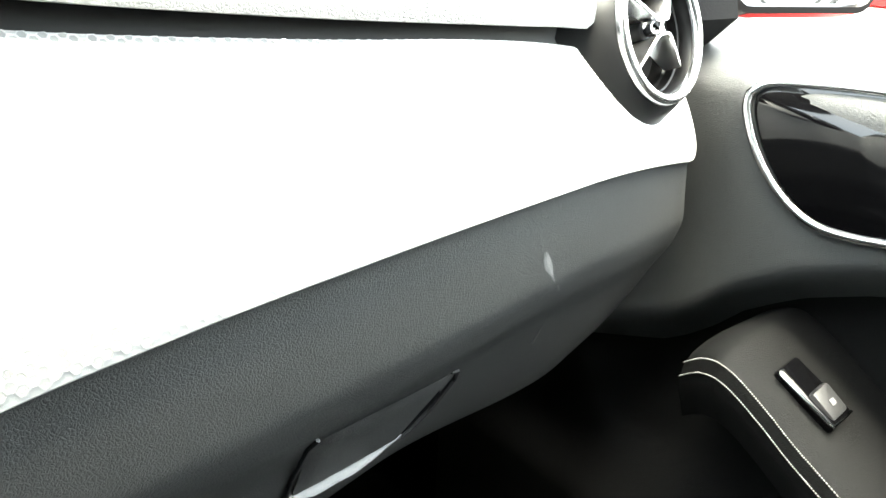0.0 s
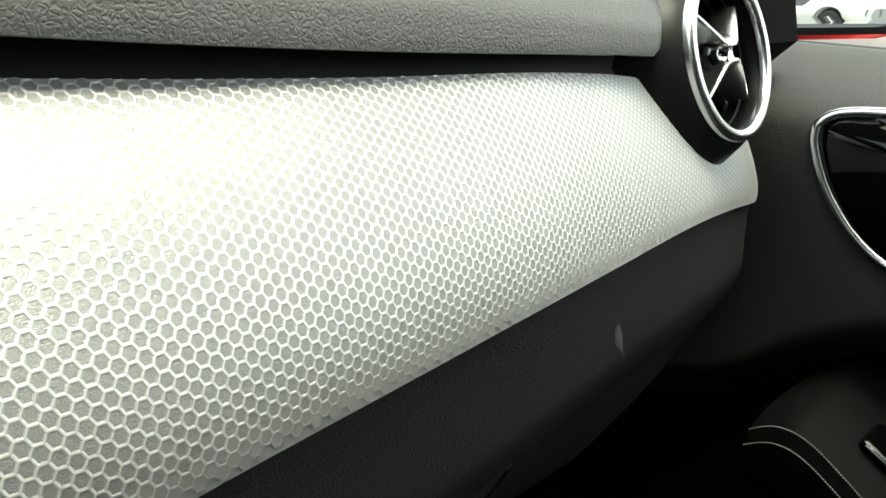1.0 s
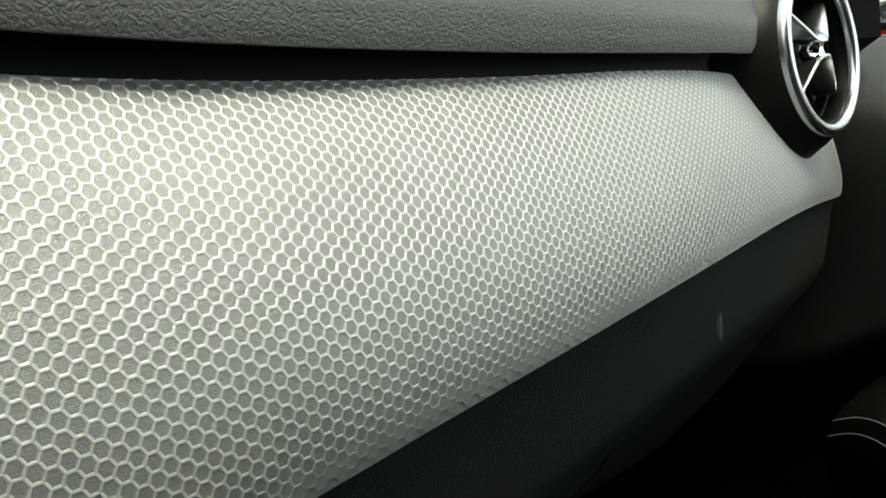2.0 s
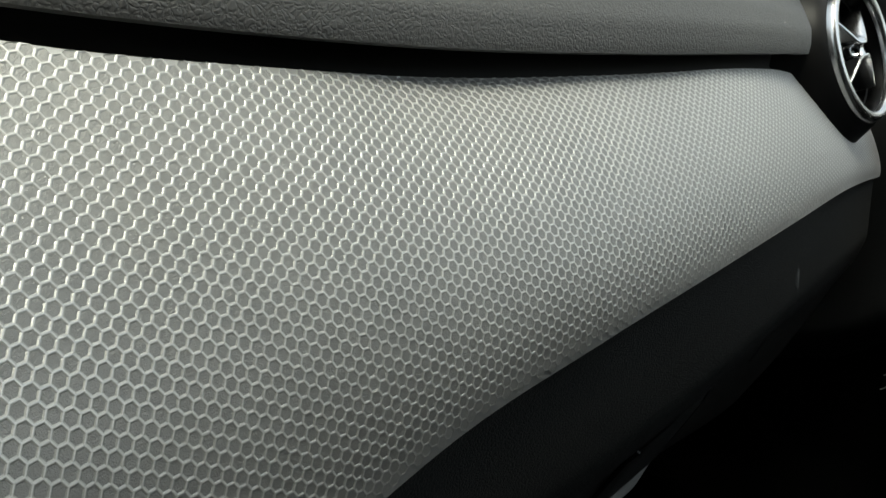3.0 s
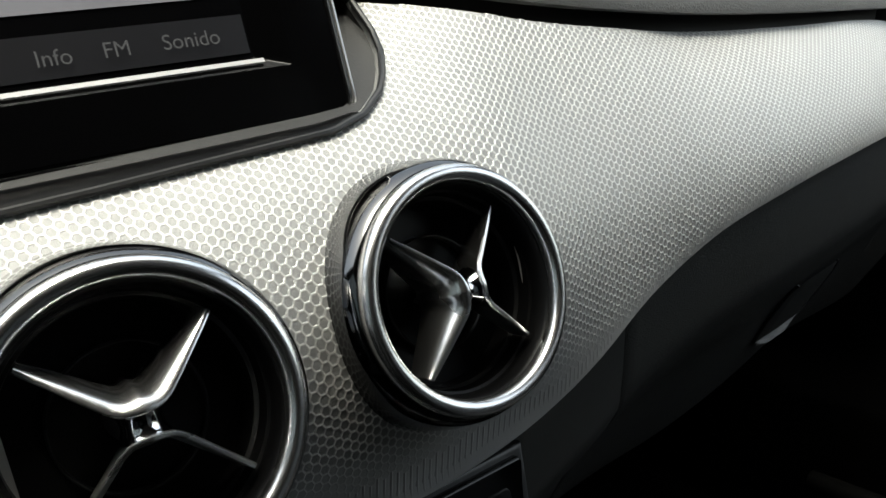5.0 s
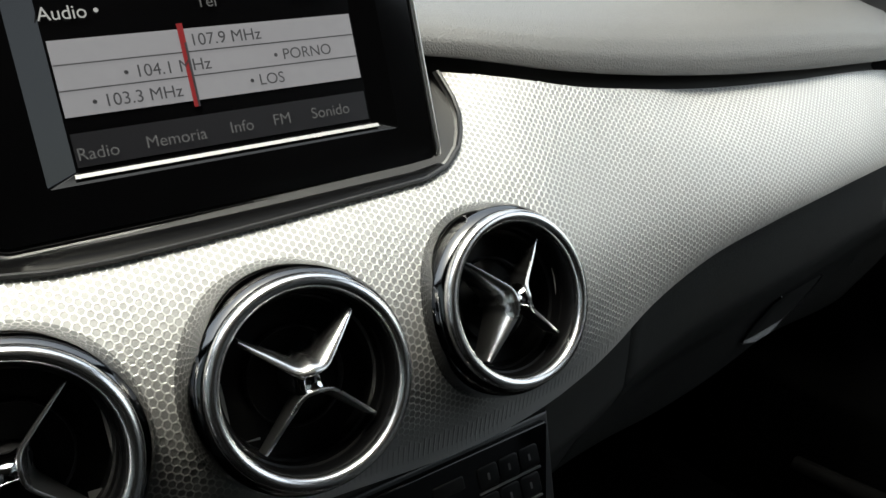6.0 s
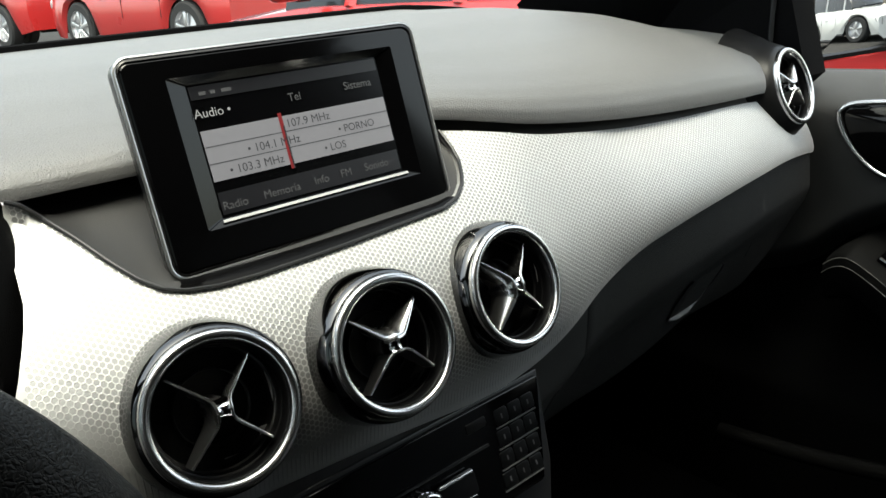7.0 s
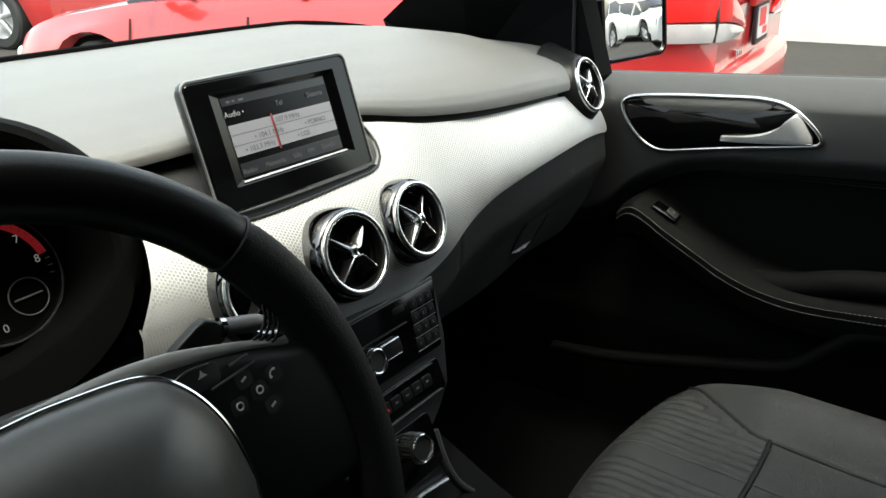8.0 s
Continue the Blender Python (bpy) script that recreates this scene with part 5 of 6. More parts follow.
wall_piece("wall_rear", [(-0.8, -2.2, 0.3), (0.8, -2.2, 0.3), (0.8, -2.2, 1.05), (-0.8, -2.2, 1.05)], DARKLINER, -0.04, "dark tailgate lining", axis=(0, 1, 0))
wall_piece("wall_left", [(-0.78, 0.5, 0.3), (-0.78, 0.5, 0.99), (-0.78, -2.2, 1.04), (-0.78, -2.2, 0.3)], SOFT, -0.06, "dark driver's side door lining")
wall_piece("wall_right", [(0.80, -1.08, 0.3), (0.80, -1.08, 1.0), (0.80, -2.2, 1.04), (0.80, -2.2, 0.3)], SOFT, 0.06, "dark rear door lining")
# pillars, rails and rear panes; the unseen ones are set to limit light
for s, tag in ((1, "right"), (-1, "left")):
    wall_piece(f"pillar_{tag}", [(0.70 * s, 0.50, 1.06), (0.66 * s, 0.545, 1.088), (0.605 * s, 0.50, 1.104), (0.575 * s, 0.30, 1.215), (0.53 * s, -0.13, 1.49), (0.57 * s, -0.20, 1.47), (0.67 * s, 0.10, 1.27), (0.712 * s, 0.160, 1.12), (0.722 * s, 0.134, 0.995), (0.728 * s, 0.16, 0.972), (0.722 * s, 0.4, 1.0)], DARKLINER, 0.05 * s, "dark cloth-covered windscreen pillar")
    wall_piece(f"centre_pillar_{tag}", [(0.76 * s, -0.68, 0.4), (0.76 * s, -0.68, 1.0), (0.60 * s, -0.76, 1.47), (0.60 * s, -1.0, 1.47), (0.76 * s, -0.98, 1.0), (0.76 * s, -0.98, 0.4)], DARKLINER, 0.05 * s, "dark door pillar")
    wall_piece(f"rear_pillar_{tag}", [(0.78 * s, -1.7, 1.0), (0.60 * s, -1.75, 1.47), (0.6 * s, -2.2, 1.47), (0.78 * s, -2.2, 1.0)], DARKLINER, 0.05 * s, "dark rear pillar")
    wall_piece(f"roof_rail_{tag}", [(0.53 * s, -0.14, 1.475), (0.60 * s, -0.14, 1.475), (0.62 * s, -2.2, 1.45), (0.55 * s, -2.2, 1.45)], LINER, 0.05, "dark grey roof rail", axis=(0, 0, 1))
    # opaque rear side panes, out of view, added to keep light out
    wall_piece(f"window_rear_{tag}", [(0.77 * s, -0.98, 1.0), (0.605 * s, -1.0, 1.46), (0.605 * s, -1.75, 1.46), (0.785 * s, -1.7, 1.03)], CARGLASS, 0.01 * s, "unseen opaque pane shutting out rear light")
    wall_piece(f"kick_panel_{tag}", [(0.80 * s, 0.36, 0.3), (0.80 * s, 0.36, 1.0), (0.80 * s, 0.70, 1.06), (0.80 * s, 0.70, 0.3)], CARPET, 0.03 * s, "black kick panel")
# driver's window is out of view; its tint is added to weaken left-hand light
wall_piece("window_left", [(-0.76, 0.16, 1.0), (-0.70, 0.15, 1.12), (-0.57, -0.16, 1.47), (-0.60, -0.9, 1.47), (-0.76, -0.85, 1.0)], TINTED, -0.01, "tinted driver's window")
# the tailgate pane is likewise unseen and opaque, to darken the cabin
wall_piece("window_tailgate", [(-0.75, -2.2, 1.03), (0.75, -2.2, 1.03), (0.60, -2.1, 1.5), (-0.60, -2.1, 1.5)], CARGLASS, -0.01, "unseen opaque tailgate pane shutting out light", axis=(0, 1, 0))
# thin upright seam on the right pillar's sail panel
bm = bmesh.new()
tube(bm, [(0.7155, 0.179, 1.01), (0.7085, 0.170, 1.12), (0.67, 0.14, 1.27)], 0.003, 6)
tagged(finish("trim_1", bm, RUBBER), "black window guide seal", "seal", kind="structure")
# black band at the foot of the windscreen and the glass above it
bm = bmesh.new()
band = [(x, 0.60 - 0.22 * (abs(x) / 0.74) ** 3, 1.1125 - 0.075 * max(0, (abs(x) - 0.42) / 0.32) ** 1.6) for x in np.linspace(-0.74, 0.74, 41)]
sheet(bm, [[(x, y - 0.004, z - 0.03) for x, y, z in band], [(x, y - 0.003, z + 0.007) for x, y, z in band], [(x, y + 0.001, z + 0.0085) for x, y, z in band], [(x, y + 0.004, z - 0.05) for x, y, z in band]])
tagged(finish("windscreen_sill", bm, CARPET), "black band at the foot of the windscreen", "windscreen sill", kind="structure")
bm = bmesh.new()
rows = []
for t in np.linspace(0, 1, 9):
    rows.append([(x * (1 - 0.14 * t), 0.66 - 0.1 * (x / 0.74) ** 2 - 0.80 * t, 1.105 + 0.41 * t + 0.03 * math.sin(math.pi * t) - 0.03 * (x / 0.74) ** 2) for x in np.linspace(-0.68, 0.68, 17)])
sheet(bm, rows)
ws = tagged(finish("window_1", bm, WINDOW), "clear raked windscreen", "windscreen", kind="structure")
ws.visible_shadow = False

# ---- passenger seat ----
seat = thing("passenger_seat", Matrix.Translation((0.40, -0.35, 0.35)), "black leather car seat with pleated cushion and side bolsters", "car seat")
sinv = seat.matrix_world.inverted()


def seam_at(v):
    """Where the bolster begins, as a share of half the width."""
    return float(np.interp(v, (0.0, 0.1, 0.34, 0.6, 1.0), (0.80, 0.72, 0.46, 0.42, 0.42)))


def cushion(u, v):
    """u across from -1 to 1, v from the front (0) to the rear (1)."""
    x = 0.395 + 0.268 * u
    front = -0.033 - 0.050 * u * u - 0.06 * max(0, abs(u) - 0.72) ** 1.2
    y = front - v * 0.50
    seam = seam_at(v)
    side = max(0.0, (abs(u) - seam) / (1 - seam))
    z = 0.545 - 0.03 * v + 0.038 * math.sin(min(1, side * 1.25) * math.pi * 0.74) * min(1, 0.12 + v * 2.6)
    edge = max(0.0, 1 - v / 0.16)
    z -= 0.040 * edge**3.0
    z -= 0.11 * (max(0.0, abs(u) - 0.76) / 0.24) ** 1.4
    return x, y, z


bm = bmesh.new()
rows = []
for j in range(-3, 41):
    v = max(0, j) / 40
    row = []
    for i in range(61):
        u = -1 + 2 * i / 60
        x, y, z = cushion(u, v)
        if j < 0:
            z += 0.045 * j
            y -= 0.012 * (-j)
        row.append((x, y, z))
    rows.append(row)
sheet(bm, rows)
part("cushion", bm, SEATHIDE, seat, "black leather cushion", m=sinv)
# pleats from front to back, and piping beside the bolsters
for s in (-1, 1):
    for k in range(9):
        bm = bmesh.new()
        u0 = s * (0.12 + 0.062 * k)
        rows = []
        for i in range(25):
            v = 0.03 + 0.375 * i / 24
            if abs(u0) + 0.075 > seam_at(v):
                break
            row = []
            for w, h in ((-0.027, 0.0), (-0.020, 0.0022), (0.0, 0.0034), (0.020, 0.0022), (0.027, 0.0)):
                x, y, z = cushion(u0 + w, v)
                row.append((x, y, z + h))
            rows.append(row)
        if len(rows) > 2:
            sheet(bm, rows)
            part("pleat", bm, SEATHIDE, seat, m=sinv)
    bm = bmesh.new()
    tube(bm, [Vector(cushion(s * seam_at(j / 40), j / 40)) for j in range(2, 41)], 0.0035, 8)
    part("piping", bm, BLACK, seat, "dark seam beside the bolster", m=sinv)
bm = bmesh.new()
tube(bm, [Vector(cushion(0.45 * (i / 10 - 1), 0.415 - 0.03 * (i / 10 - 1) ** 2)) for i in range(21)], 0.0042, 8)
part("cross_seam", bm, BLACK, seat, "dark seam across the cushion", m=sinv)
bm = bmesh.new()
for k in range(40):
    v = 0.03 + k * 0.012
    p0, p1 = Vector(cushion(0.06, v)), Vector(cushion(0.06, v + 0.009))
    tube(bm, [p0 + Vector((0, 0, 0.0012)), p1 + Vector((0, 0, 0.0012))], 0.0009, 5)
part("stitching", bm, THREAD, seat, "pale stitching along the cushion", m=sinv)
bm = bmesh.new()
block(bm, (0.44, 0.42, 0.19), 0.02, Matrix.Translation((0.40, -0.36, 0.41)))
part("base", bm, BLACK, seat, "black seat base", m=sinv)
bm = bmesh.new()
rows = []
for t in np.linspace(0, 1, 14):
    z = 0.56 + 0.62 * t
    y = -0.56 - 0.20 * t
    hw = 0.255 - 0.05 * t**3
    rows.append([(0.40 + hw * math.sin(a), y + (0.055 if abs(math.cos(a)) < 2 else 0) * math.cos(a), z) for a in np.linspace(0, 2 * math.pi, 33)[:-1]])
vs = sheet(bm, rows, True)
bm.faces.new(vs[-1])
part("backrest", bm, SEATHIDE, seat, "black leather backrest", m=sinv)
# unseen headrest, added to keep the side window out of the display's reflection
bm = bmesh.new()
rows = []
for t in np.linspace(0, 1, 9):
    hw = 0.125 * (1 - 0.35 * (2 * t - 1) ** 4)
    rows.append([(0.40 + hw * math.sin(a), -0.765 - 0.02 * t + 0.045 * (1 - 0.5 * (2 * t - 1) ** 4) * math.cos(a), 1.20 + 0.19 * t) for a in np.linspace(0, 2 * math.pi, 25)[:-1]])
vs = sheet(bm, rows, True)
bm.faces.new(vs[0])
bm.faces.new(vs[-1])
part("headrest", bm, SEATHIDE, seat, "black leather headrest, out of view", m=sinv)

# ---- wing mirror ----
mirror = thing("wing_mirror", Matrix.Translation((0.90, 0.25, 0.98)), "black-edged wing mirror in a red shell", "wing mirror")
minv = mirror.matrix_world.inverted()
MC = Vector((0.998, 0.199, 1.056))
turn = math.atan2(-0.049, 0.156)
mm = Matrix.Translation(MC) @ Matrix.Rotation(turn, 4, "Z") @ pose(0, 0, 0, 87.3, 0, 0)
o = rounded(0.172, 0.132, 0.02, 6)
bm = bmesh.new()
CURVE = 2.2
rows = [[(x * k, y * k, 0.002 - ((x * k) ** 2 + (y * k) ** 2) / (2 * CURVE)) for x, y in shrink(o, 0.004)] for k in (1.0, 0.9, 0.8, 0.7, 0.6, 0.5, 0.4, 0.3, 0.2, 0.1)]
vs = sheet(bm, rows, True)
bm.faces.new(vs[-1])
part("mirror_glass", bm, MIRROR, mirror, "clear mirror glass", m=minv @ mm)
bm = bmesh.new()
rows = [[(x, y, 0.0) for x, y in shrink(o, 0.005)], [(x, y, 0.004) for x, y in shrink(o, 0.002)], [(x, y, 0.003) for x, y in shrink(o, -0.004)], [(x, y, -0.02) for x, y in shrink(o, -0.009)]]
sheet(bm, rows, True)
part("mirror_rim", bm, GLOSS, mirror, "black rim", m=minv @ mm)
bm = bmesh.new()
rows = [[(x, y, -0.018) for x, y in shrink(o, -0.007)], [(x, y, -0.05) for x, y in shrink(o, -0.004)], [(x * 0.8, y * 0.8, -0.09) for x, y in o], [(x * 0.4, y * 0.4, -0.11) for x, y in o]]
vs = sheet(bm, rows, True)
bm.faces.new(vs[-1])
part("mirror_shell", bm, REDCAR, mirror, "red mirror shell", m=minv @ mm)
bm = bmesh.new()
tube(bm, [(0.82, 0.27, 0.99), (0.87, 0.26, 0.985), (0.93, 0.25, 0.99)], 0.028, 12, squash=0.7)
part("mirror_foot", bm, BLACK, mirror, "black foot", m=minv)


# ---- outside ----
def lie(y):
    """Ground height, sloped up ahead so the parked cars fit the camera's view."""
    return 0.055 * min(max(y - 0.6, 0.0), 15.0)


bm = bmesh.new()
sheet(bm, [[(x, y, lie(y)) for x in (-400, -30, 0, 30, 400)] for y in (-400, -30, -5, 0.6, 2.5, 5, 8, 12, 15.6, 40, 400)])
tagged(finish("ground", bm, ASPHALT), "grey asphalt yard", "ground", kind="structure")
bm = bmesh.new()
block(bm, (0.25, 24, 3.6), 0.02, Matrix.Translation((9.0, 10.4, 1.75)))
tagged(finish("wall_yard", bm, WALLPAINT), "white plastered yard wall", "wall", kind="structure")


def road_wheel(parent, x, y, r, side, width=0.21):
    w = finish("wheel", lathe(bmesh.new(), [(r * 0.66, -width / 2), (r * 0.92, -width / 2), (r, -width / 2 + 0.03), (r, width / 2 - 0.03), (r * 0.92, width / 2), (r * 0.66, width / 2)], 40), TYRE, parent, "black tyre", m=Matrix.Translation((x, y, r)) @ pose(0, 0, 0, 0, 90, 0))
    bm = bmesh.new()
    lathe(bm, [(r * 0.66, width / 2), (r * 0.66, width / 2 - 0.03), (r * 0.6, width / 2 - 0.06), (r * 0.2, width / 2 - 0.05), (r * 0.1, width / 2 - 0.02), (0.0, width / 2 - 0.015)], 40)
    for k in range(5):
        a = 2 * math.pi * k / 5
        block(bm, (r * 0.55, r * 0.16, 0.03), 0.008, Matrix.Rotation(a, 4, "Z") @ Matrix.Translation((r * 0.36, 0, width / 2 - 0.02)))
    part("rim", bm, ALLOY, w, "alloy rim", m=Matrix.Translation((x, y, r)) @ pose(0, 0, 0, 0, 90 * side, 0))
    return w


def parked_car(m, paint, length, width, profile, roof, label, wheel_r=0.33, axles=(0.18, 0.78)):
    """A car along its own y (nose at +y), built over a side profile of (share of length, height) and a glasshouse."""
    car = thing("parked_car", m, label, "car", "parked cars")
    bm = bmesh.new()
    rows = []
    n = 48
    for i in range(n + 1):
        t = i / n
        y = (t - 0.5) * length
        top = along(profile, t)
        end = min(t, 1 - t)
        hw = width / 2 * (1 - 0.16 * math.exp(-end / 0.045))
        low = 0.20 + 0.06 * math.exp(-end / 0.05)
        for ax in axles:
            d = abs(y - (ax - 0.5) * length)
            if d < wheel_r * 1.16:
                low = max(low, math.sqrt((wheel_r * 1.16) ** 2 - d * d) + wheel_r * 0.95)
        shoulder = top - 0.10
        low = min(low, shoulder - 0.05)
        row = []
        for s in (-1, 1):
            side = [(s * hw * 0.94, low), (s * hw, low + (shoulder - low) * 0.35), (s * hw * 0.99, low + (shoulder - low) * 0.7), (s * hw * 0.955, shoulder), (s * hw * 0.90, top - 0.025), (s * hw * 0.8, top)]
            row += side if s < 0 else side[::-1]
        rows.append([(x, y, z) for x, z in row])
    vs = sheet(bm, rows)
    bm.faces.new(vs[0])
    bm.faces.new(vs[-1])
    part("body", bm, paint, car, "painted body")
    bm = bmesh.new()
    rows = []
    for t, h, k in roof:
        y = (t - 0.5) * length
        base = along(profile, t) - 0.03
        hw = width / 2 * 0.88
        row = []
        for s in (-1, 1):
            side = [(s * hw, base), (s * (hw - 0.30 * (h - base) * k), base + (h - base) * 0.85), (s * (hw - 0.42 * (h - base) * k - 0.06), h)]
            row += side if s < 0 else side[::-1]
        rows.append([(x, y, z) for x, z in row])
    vs = sheet(bm, rows)
    bm.faces.new(vs[0])
    bm.faces.new(vs[-1])
    part("glasshouse", bm, CARGLASS, car, "dark windows")
    bm = bmesh.new()
    rows = []
    for t, h, k in roof[1:-1]:
        y = (t - 0.5) * length
        base = along(profile, t) - 0.03
        hw = width / 2 * 0.88 - 0.30 * (h - base) * k
        rows.append([(-hw - 0.005, y, h - 0.13), (-hw + 0.05, y, h + 0.006), (0, y, h + 0.025), (hw - 0.05, y, h + 0.006), (hw + 0.005, y, h - 0.13)])
    sheet(bm, rows)
    part("roof", bm, paint, car, "painted roof")
    t0, t1 = roof[1][0], roof[-2][0]
    for s in (-1, 1):
        for f in (0.02, 0.5, 0.98):
            t = t0 + (t1 - t0) * f
            y = (t - 0.5) * length
            h = float(np.interp(t, [q[0] for q in roof], [q[1] for q in roof]))
            base = along(profile, t) - 0.03
            hw = width / 2 * 0.88
            bm = bmesh.new()
            tube(bm, [(s * (hw + 0.004), y, base), (s * (hw - 0.29 * (h - base)), y, h - 0.1)], 0.035, 6)
            part("pillar", bm, paint, car)
    for ax in axles:
        for s in (-1, 1):
            road_wheel(car, s * (width / 2 - 0.12), (ax - 0.5) * length, wheel_r, s)
    for s in (-1, 1):
        for f in (0.36, 0.60):
            bm = bmesh.new()
            y = (f - 0.5) * length
            tube(bm, [(s * (width / 2 * 0.985), y - 0.09, along(profile, f) - 0.2), (s * (width / 2 * 1.005), y, along(profile, f) - 0.195), (s * (width / 2 * 0.985), y + 0.09, along(profile, f) - 0.2)], 0.014, 8)
            part("door_handle", bm, paint, car)
        for f in (0.29, 0.50, 0.70):
            top = along(profile, f) - 0.10
            bm = bmesh.new()
            tube(bm, [(s * width / 2 * 0.955, (f - 0.5) * length, 0.30), (s * width / 2 * 1.0, (f - 0.5) * length, 0.30 + (top - 0.30) * 0.4), (s * width / 2 * 0.99, (f - 0.5) * length, 0.30 + (top - 0.30) * 0.72), (s * width / 2 * 0.955, (f - 0.5) * length, top)], 0.007, 6)
            part("door_seam", bm, BLACK, car, "dark door seam")
        bm = bmesh.new()
        tube(bm, [(s * width / 2 * 0.955, (axles[0] - 0.5) * length + wheel_r * 1.2, 0.24), (s * width / 2 * 0.955, (axles[1] - 0.5) * length - wheel_r * 1.2, 0.24)], 0.045, 8)
        part("sill", bm, BLACK, car, "black sill")
        bm = bmesh.new()
        zz = along(profile, 0.975) - 0.16
        slab(bm, rounded(0.34, 0.16, 0.05, 4), 0, 0.03, 0.012)
        part("headlamp", bm, LAMPCLEAR, car, "clear headlamp", m=Matrix.Translation((s * (width / 2 - 0.26), length / 2 - 0.035, zz)) @ pose(0, 0, 0, -90, 0, 180 - 18 * s))
    bm = bmesh.new()
    slab(bm, rounded(0.9, 0.18, 0.05, 4), 0, 0.02, 0.008)
    part("grille", bm, BLACK, car, "black grille", m=Matrix.Translation((0, length / 2 - 0.01, 0.48)) @ pose(0, 0, 0, -90, 0, 180))
    return car


HATCH = [(0.0, 0.86), (0.03, 0.92), (0.12, 0.95), (0.3, 0.93), (0.55, 0.90), (0.68, 0.88), (0.8, 0.82), (0.92, 0.74), (1.0, 0.62)]
HATCH_ROOF = [(0.02, 0.95, 0.6), (0.16, 1.36, 1.0), (0.3, 1.46, 1.0), (0.5, 1.45, 1.0), (0.62, 1.3, 1.0), (0.73, 0.92, 0.6)]
SUV = [(0.0, 1.0), (0.03, 1.06), (0.15, 1.08), (0.4, 1.06), (0.66, 1.04), (0.8, 1.0), (0.94, 0.95), (1.0, 0.82)]
SUV_ROOF = [(0.01, 1.06, 0.5), (0.07, 1.6, 1.0), (0.25, 1.7, 1.0), (0.5, 1.69, 1.0), (0.6, 1.55, 1.0), (0.7, 1.06, 0.6)]

SALOON = [(0.0, 0.90), (0.02, 0.985), (0.10, 1.0), (0.3, 0.95), (0.55, 0.92), (0.68, 0.90), (0.8, 0.84), (0.92, 0.75), (1.0, 0.62)]
SALOON_ROOF = [(0.12, 1.0, 0.6), (0.25, 1.36, 1.0), (0.36, 1.44, 1.0), (0.5, 1.43, 1.0), (0.6, 1.3, 1.0), (0.72, 0.93, 0.6)]

# red saloon beside us, its tail level with our dashboard, nose up the slope
TAIL = 4.4 / 2
slope = math.degrees(math.atan(0.055))
near_car = parked_car(Matrix.Translation((3.12, 0.66, 0.06)) @ pose(0, 0, 0, slope, 0, 7) @ Matrix.Translation((0, TAIL, 0)), REDCAR, 4.4, 1.74, SALOON, SALOON_ROOF, "red saloon with wrap-round tail lamps, parked alongside")
wrap = spline([(-0.875, 0.50, 0), (-0.862, 0.36, 0), (-0.84, 0.22, 0), (-0.805, 0.10, 0), (-0.745, 0.012, 0), (-0.66, -0.016, 0), (-0.50, -0.02, 0), (-0.34, -0.016, 0)], 5)
LAMPEDGE = [(0.0, 0.90), (0.25, 0.955), (0.55, 0.968), (0.72, 0.945), (0.86, 0.885), (1.0, 0.805)]
for s in (-1, 1):
    def band(lo, hi, out):
        """A strip of the lamp following the rounded corner of the tail."""
        bm = bmesh.new()
        rows = []
        for k, p in enumerate(wrap):
            t = k / (len(wrap) - 1)
            top = along(LAMPEDGE, t)
            a, b = 0.785 + (top - 0.785) * lo, 0.785 + (top - 0.785) * hi
            edge = 0.012 * (1 - min(1, 12 * min(t, 1 - t)))
            e = out - edge
            nx, ny = (-1, 0) if p.y > 0.1 else (-0.6, -0.8) if p.y > 0 else (0, -1)
            rows.append([(-s * (p.x + nx * (e + d)), p.y - TAIL + ny * (e + d), z) for z, d in ((a, -0.02), (a + 0.004, 0.0), ((a + b) / 2, 0.006), (b - 0.004, 0.0), (b, -0.02))])
        sheet(bm, rows)
        return bm
    lamp = part("tail_lamp", band(0.40, 1.0, 0.012), LAMPRED, near_car, "red tail lamp with a clear lower band")
    part("reverse_band", band(0.0, 0.40, 0.013), LAMPCLEAR, lamp, "clear lower band")
    bm = bmesh.new()
    tube(bm, [(s * 0.755, -TAIL + 0.004, 0.79), (s * 0.755, -TAIL - 0.004, 0.87), (s * 0.745, -TAIL + 0.004, 0.96)], 0.006, 6)
    part("lamp_joint", bm, SMOOTH, lamp, "dark joint")
# lid edge over the plate, plate recess, plate
bm = bmesh.new()
tube(bm, [(-0.62, -TAIL + 0.02, 0.955), (-0.40, -TAIL - 0.03, 0.965), (0.0, -TAIL - 0.045, 0.97), (0.40, -TAIL - 0.03, 0.965), (0.62, -TAIL + 0.02, 0.955)], 0.035, 10, squash=0.6)
part("lid_edge", bm, REDCAR, near_car, "red lip of the boot lid")
bm = bmesh.new()
block(bm, (0.62, 0.03, 0.05), 0.012, Matrix.Translation((0.03, -TAIL - 0.03, 0.90)))
part("plate_lamp_bar", bm, REDCAR, near_car, "red bar over the plate")
pm = Matrix.Translation((0.03, -TAIL - 0.012, 0.792)) @ pose(0, 0, 0, 88, 0, 0)
bm = bmesh.new()
slab(bm, rounded(0.29, 0.18, 0.012, 3), 0, 0.014, 0.004)
plate = part("plate", bm, BLACK, near_car, "white plate with red bars in a black holder", m=pm)
bm = bmesh.new()
slab(bm, rounded(0.24, 0.13, 0.01, 3), 0.014, 0.017)
part("plate_face", bm, PRINT, plate, "white face", m=pm)
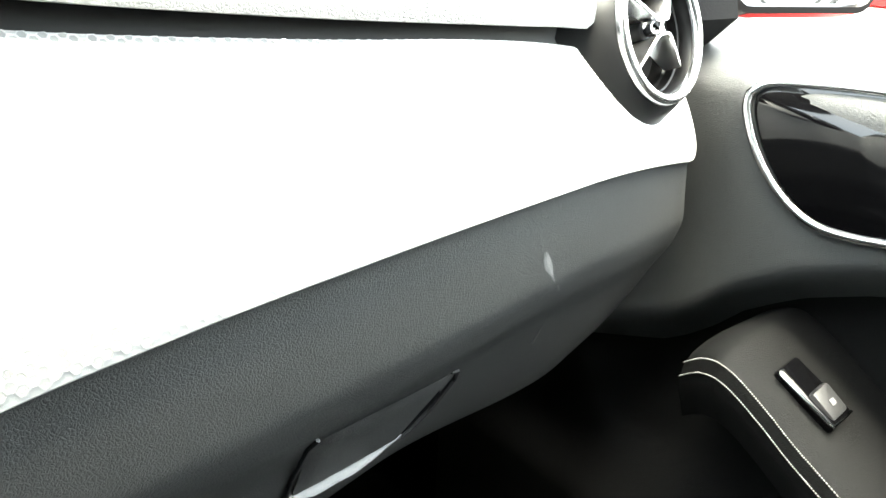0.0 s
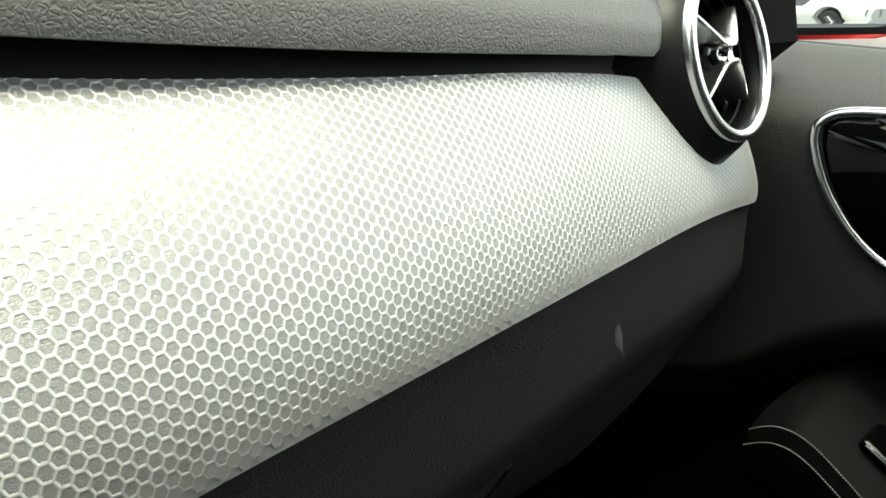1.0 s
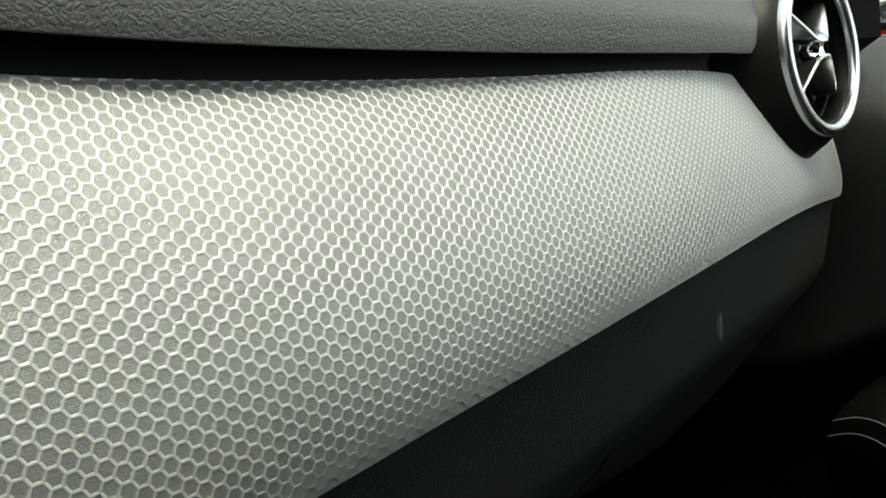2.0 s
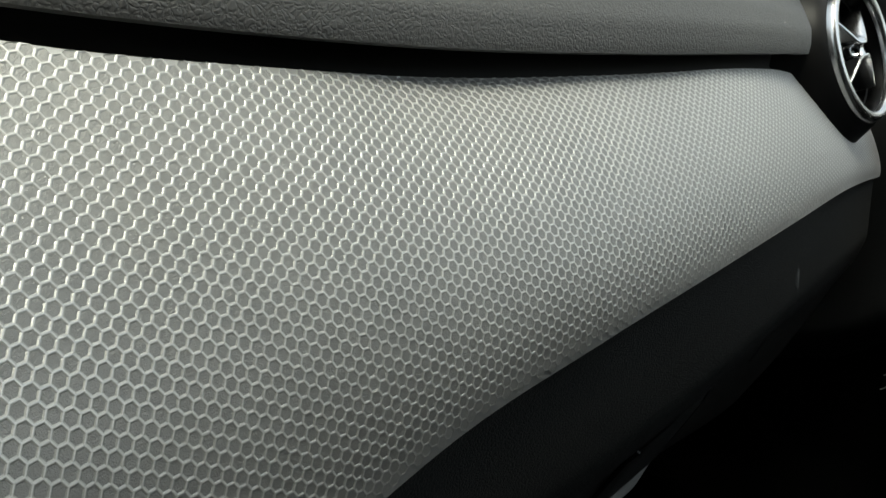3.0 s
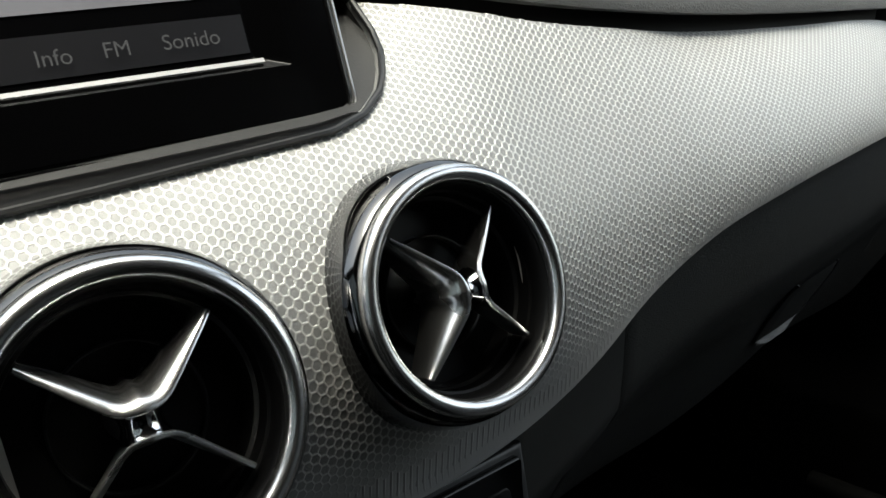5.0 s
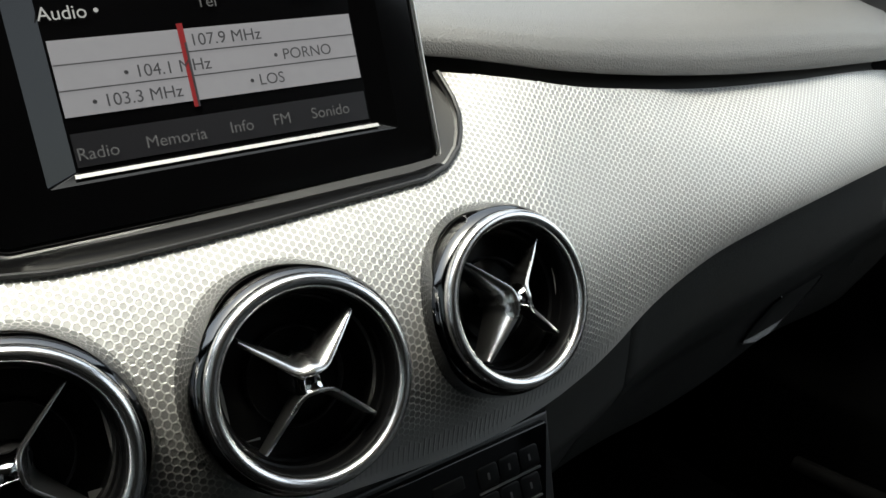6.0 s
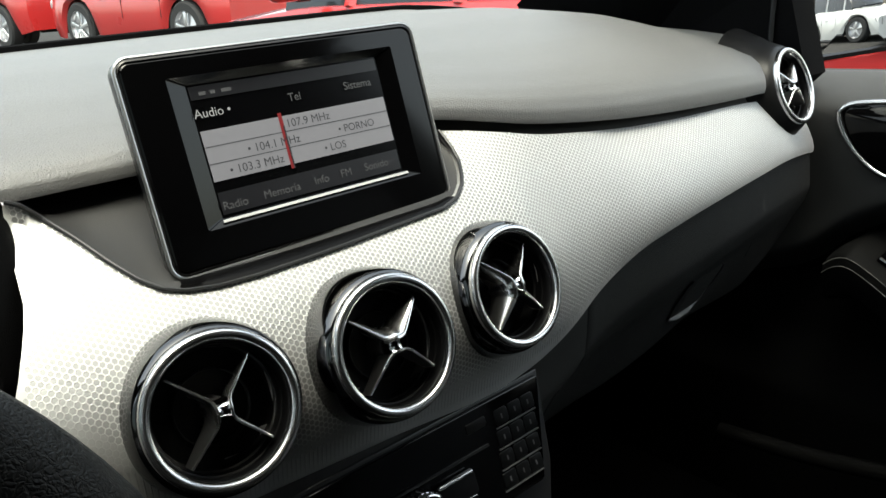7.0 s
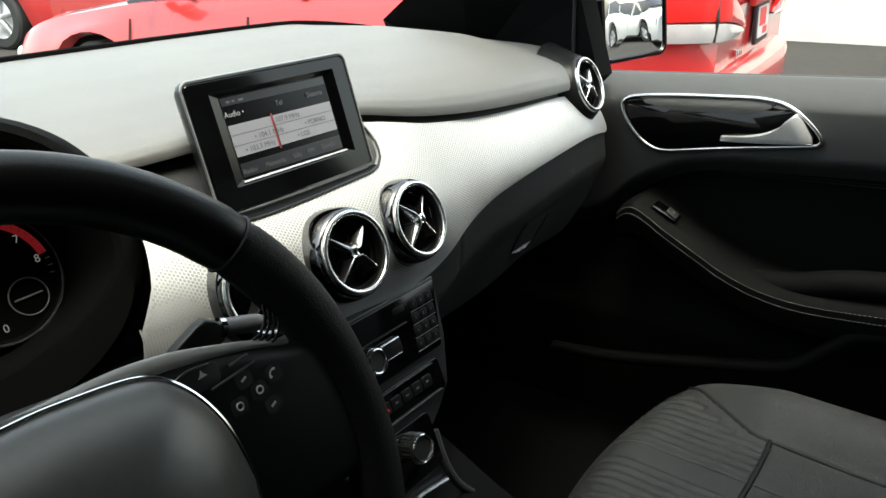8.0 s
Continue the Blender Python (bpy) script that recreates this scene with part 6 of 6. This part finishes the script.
for x, y, w, h in ((-0.02, 0.02, 0.14, 0.075), (0.04, -0.04, 0.10, 0.03)):
    bm = bmesh.new()
    slab(bm, [(a + x, b + y) for a, b in rounded(w, h, 0.008, 3)], 0.017, 0.018)
    part("plate_bar", bm, REDPRINT, plate, "plain red bar", m=pm)
# bumper wrapping round the tail
bm = bmesh.new()
rows = []
for p in spline([(-0.90, 0.62, 0), (-0.885, 0.36, 0), (-0.86, 0.18, 0), (-0.80, 0.03, 0), (-0.69, -0.05, 0), (-0.45, -0.085, 0), (0, -0.095, 0), (0.45, -0.085, 0), (0.66, -0.04, 0), (0.76, 0.06, 0), (0.84, 0.22, 0), (0.885, 0.36, 0), (0.90, 0.62, 0)], 4):
    ins = Vector((-p.x, 0.45 - p.y, 0)).normalized()
    rows.append([(p.x + ins.x * d, p.y + ins.y * d - TAIL, z) for d, z in ((0.24, 0.69), (0.10, 0.672), (0.045, 0.66), (0.012, 0.645), (0.0, 0.61), (0.004, 0.50), (0.03, 0.34), (0.08, 0.26))])
sheet(bm, rows)
part("rear_bumper", bm, REDCAR, near_car, "red wrap-round rear bumper")
for k in range(4):
    bm = bmesh.new()
    block(bm, (0.022, 0.010, 0.03 if k else 0.04), 0.003, Matrix.Translation((-0.40 + 0.034 * k, -TAIL - 0.008, 0.702)))
    part("badge_bar", bm, BRIGHT, near_car, "plain chrome bar")
# door mirror and bright sill of the saloon
bm = bmesh.new()
block(bm, (0.20, 0.10, 0.13), 0.045, Matrix.Translation((-0.98, 0.66, 0.99)), 4)
door_mirror = part("door_mirror", bm, REDCAR, near_car, "red door mirror")
bm = bmesh.new()
block(bm, (0.10, 0.06, 0.04), 0.01, Matrix.Translation((-0.87, 0.68, 0.94)))
part("mirror_foot", bm, BLACK, door_mirror, "black foot")

UPHILL = pose(0, 0, 0, slope, 0, 0)
parked_car(pose(4.56, 11.76, lie(11.76), 0, 0, 13) @ UPHILL, REDCAR, 4.5, 1.8, SUV, SUV_ROOF, "red off-roader on alloy wheels beyond the windscreen", 0.38)
parked_car(pose(3.3, 16.4, lie(16.4), 0, 0, 13), REDCAR, 4.3, 1.78, SUV, SUV_ROOF, "red off-roader at the head of the yard", 0.36)
parked_car(pose(7.1, 12.6, lie(12.6), 0, 0, 13) @ UPHILL, REDCAR, 4.4, 1.78, HATCH, HATCH_ROOF, "red car at the far side of the yard")
parked_car(pose(7.9, -11.1, 0, 0, 0, -8), WHITECAR, 4.6, 1.85, SUV, SUV_ROOF, "white off-roader parked behind, seen in the mirror", 0.38)
parked_car(pose(9.9, -13.6, 0, 0, 0, -8), REDCAR, 4.3, 1.78, SUV, SUV_ROOF, "red off-roader parked beside the white one", 0.36)
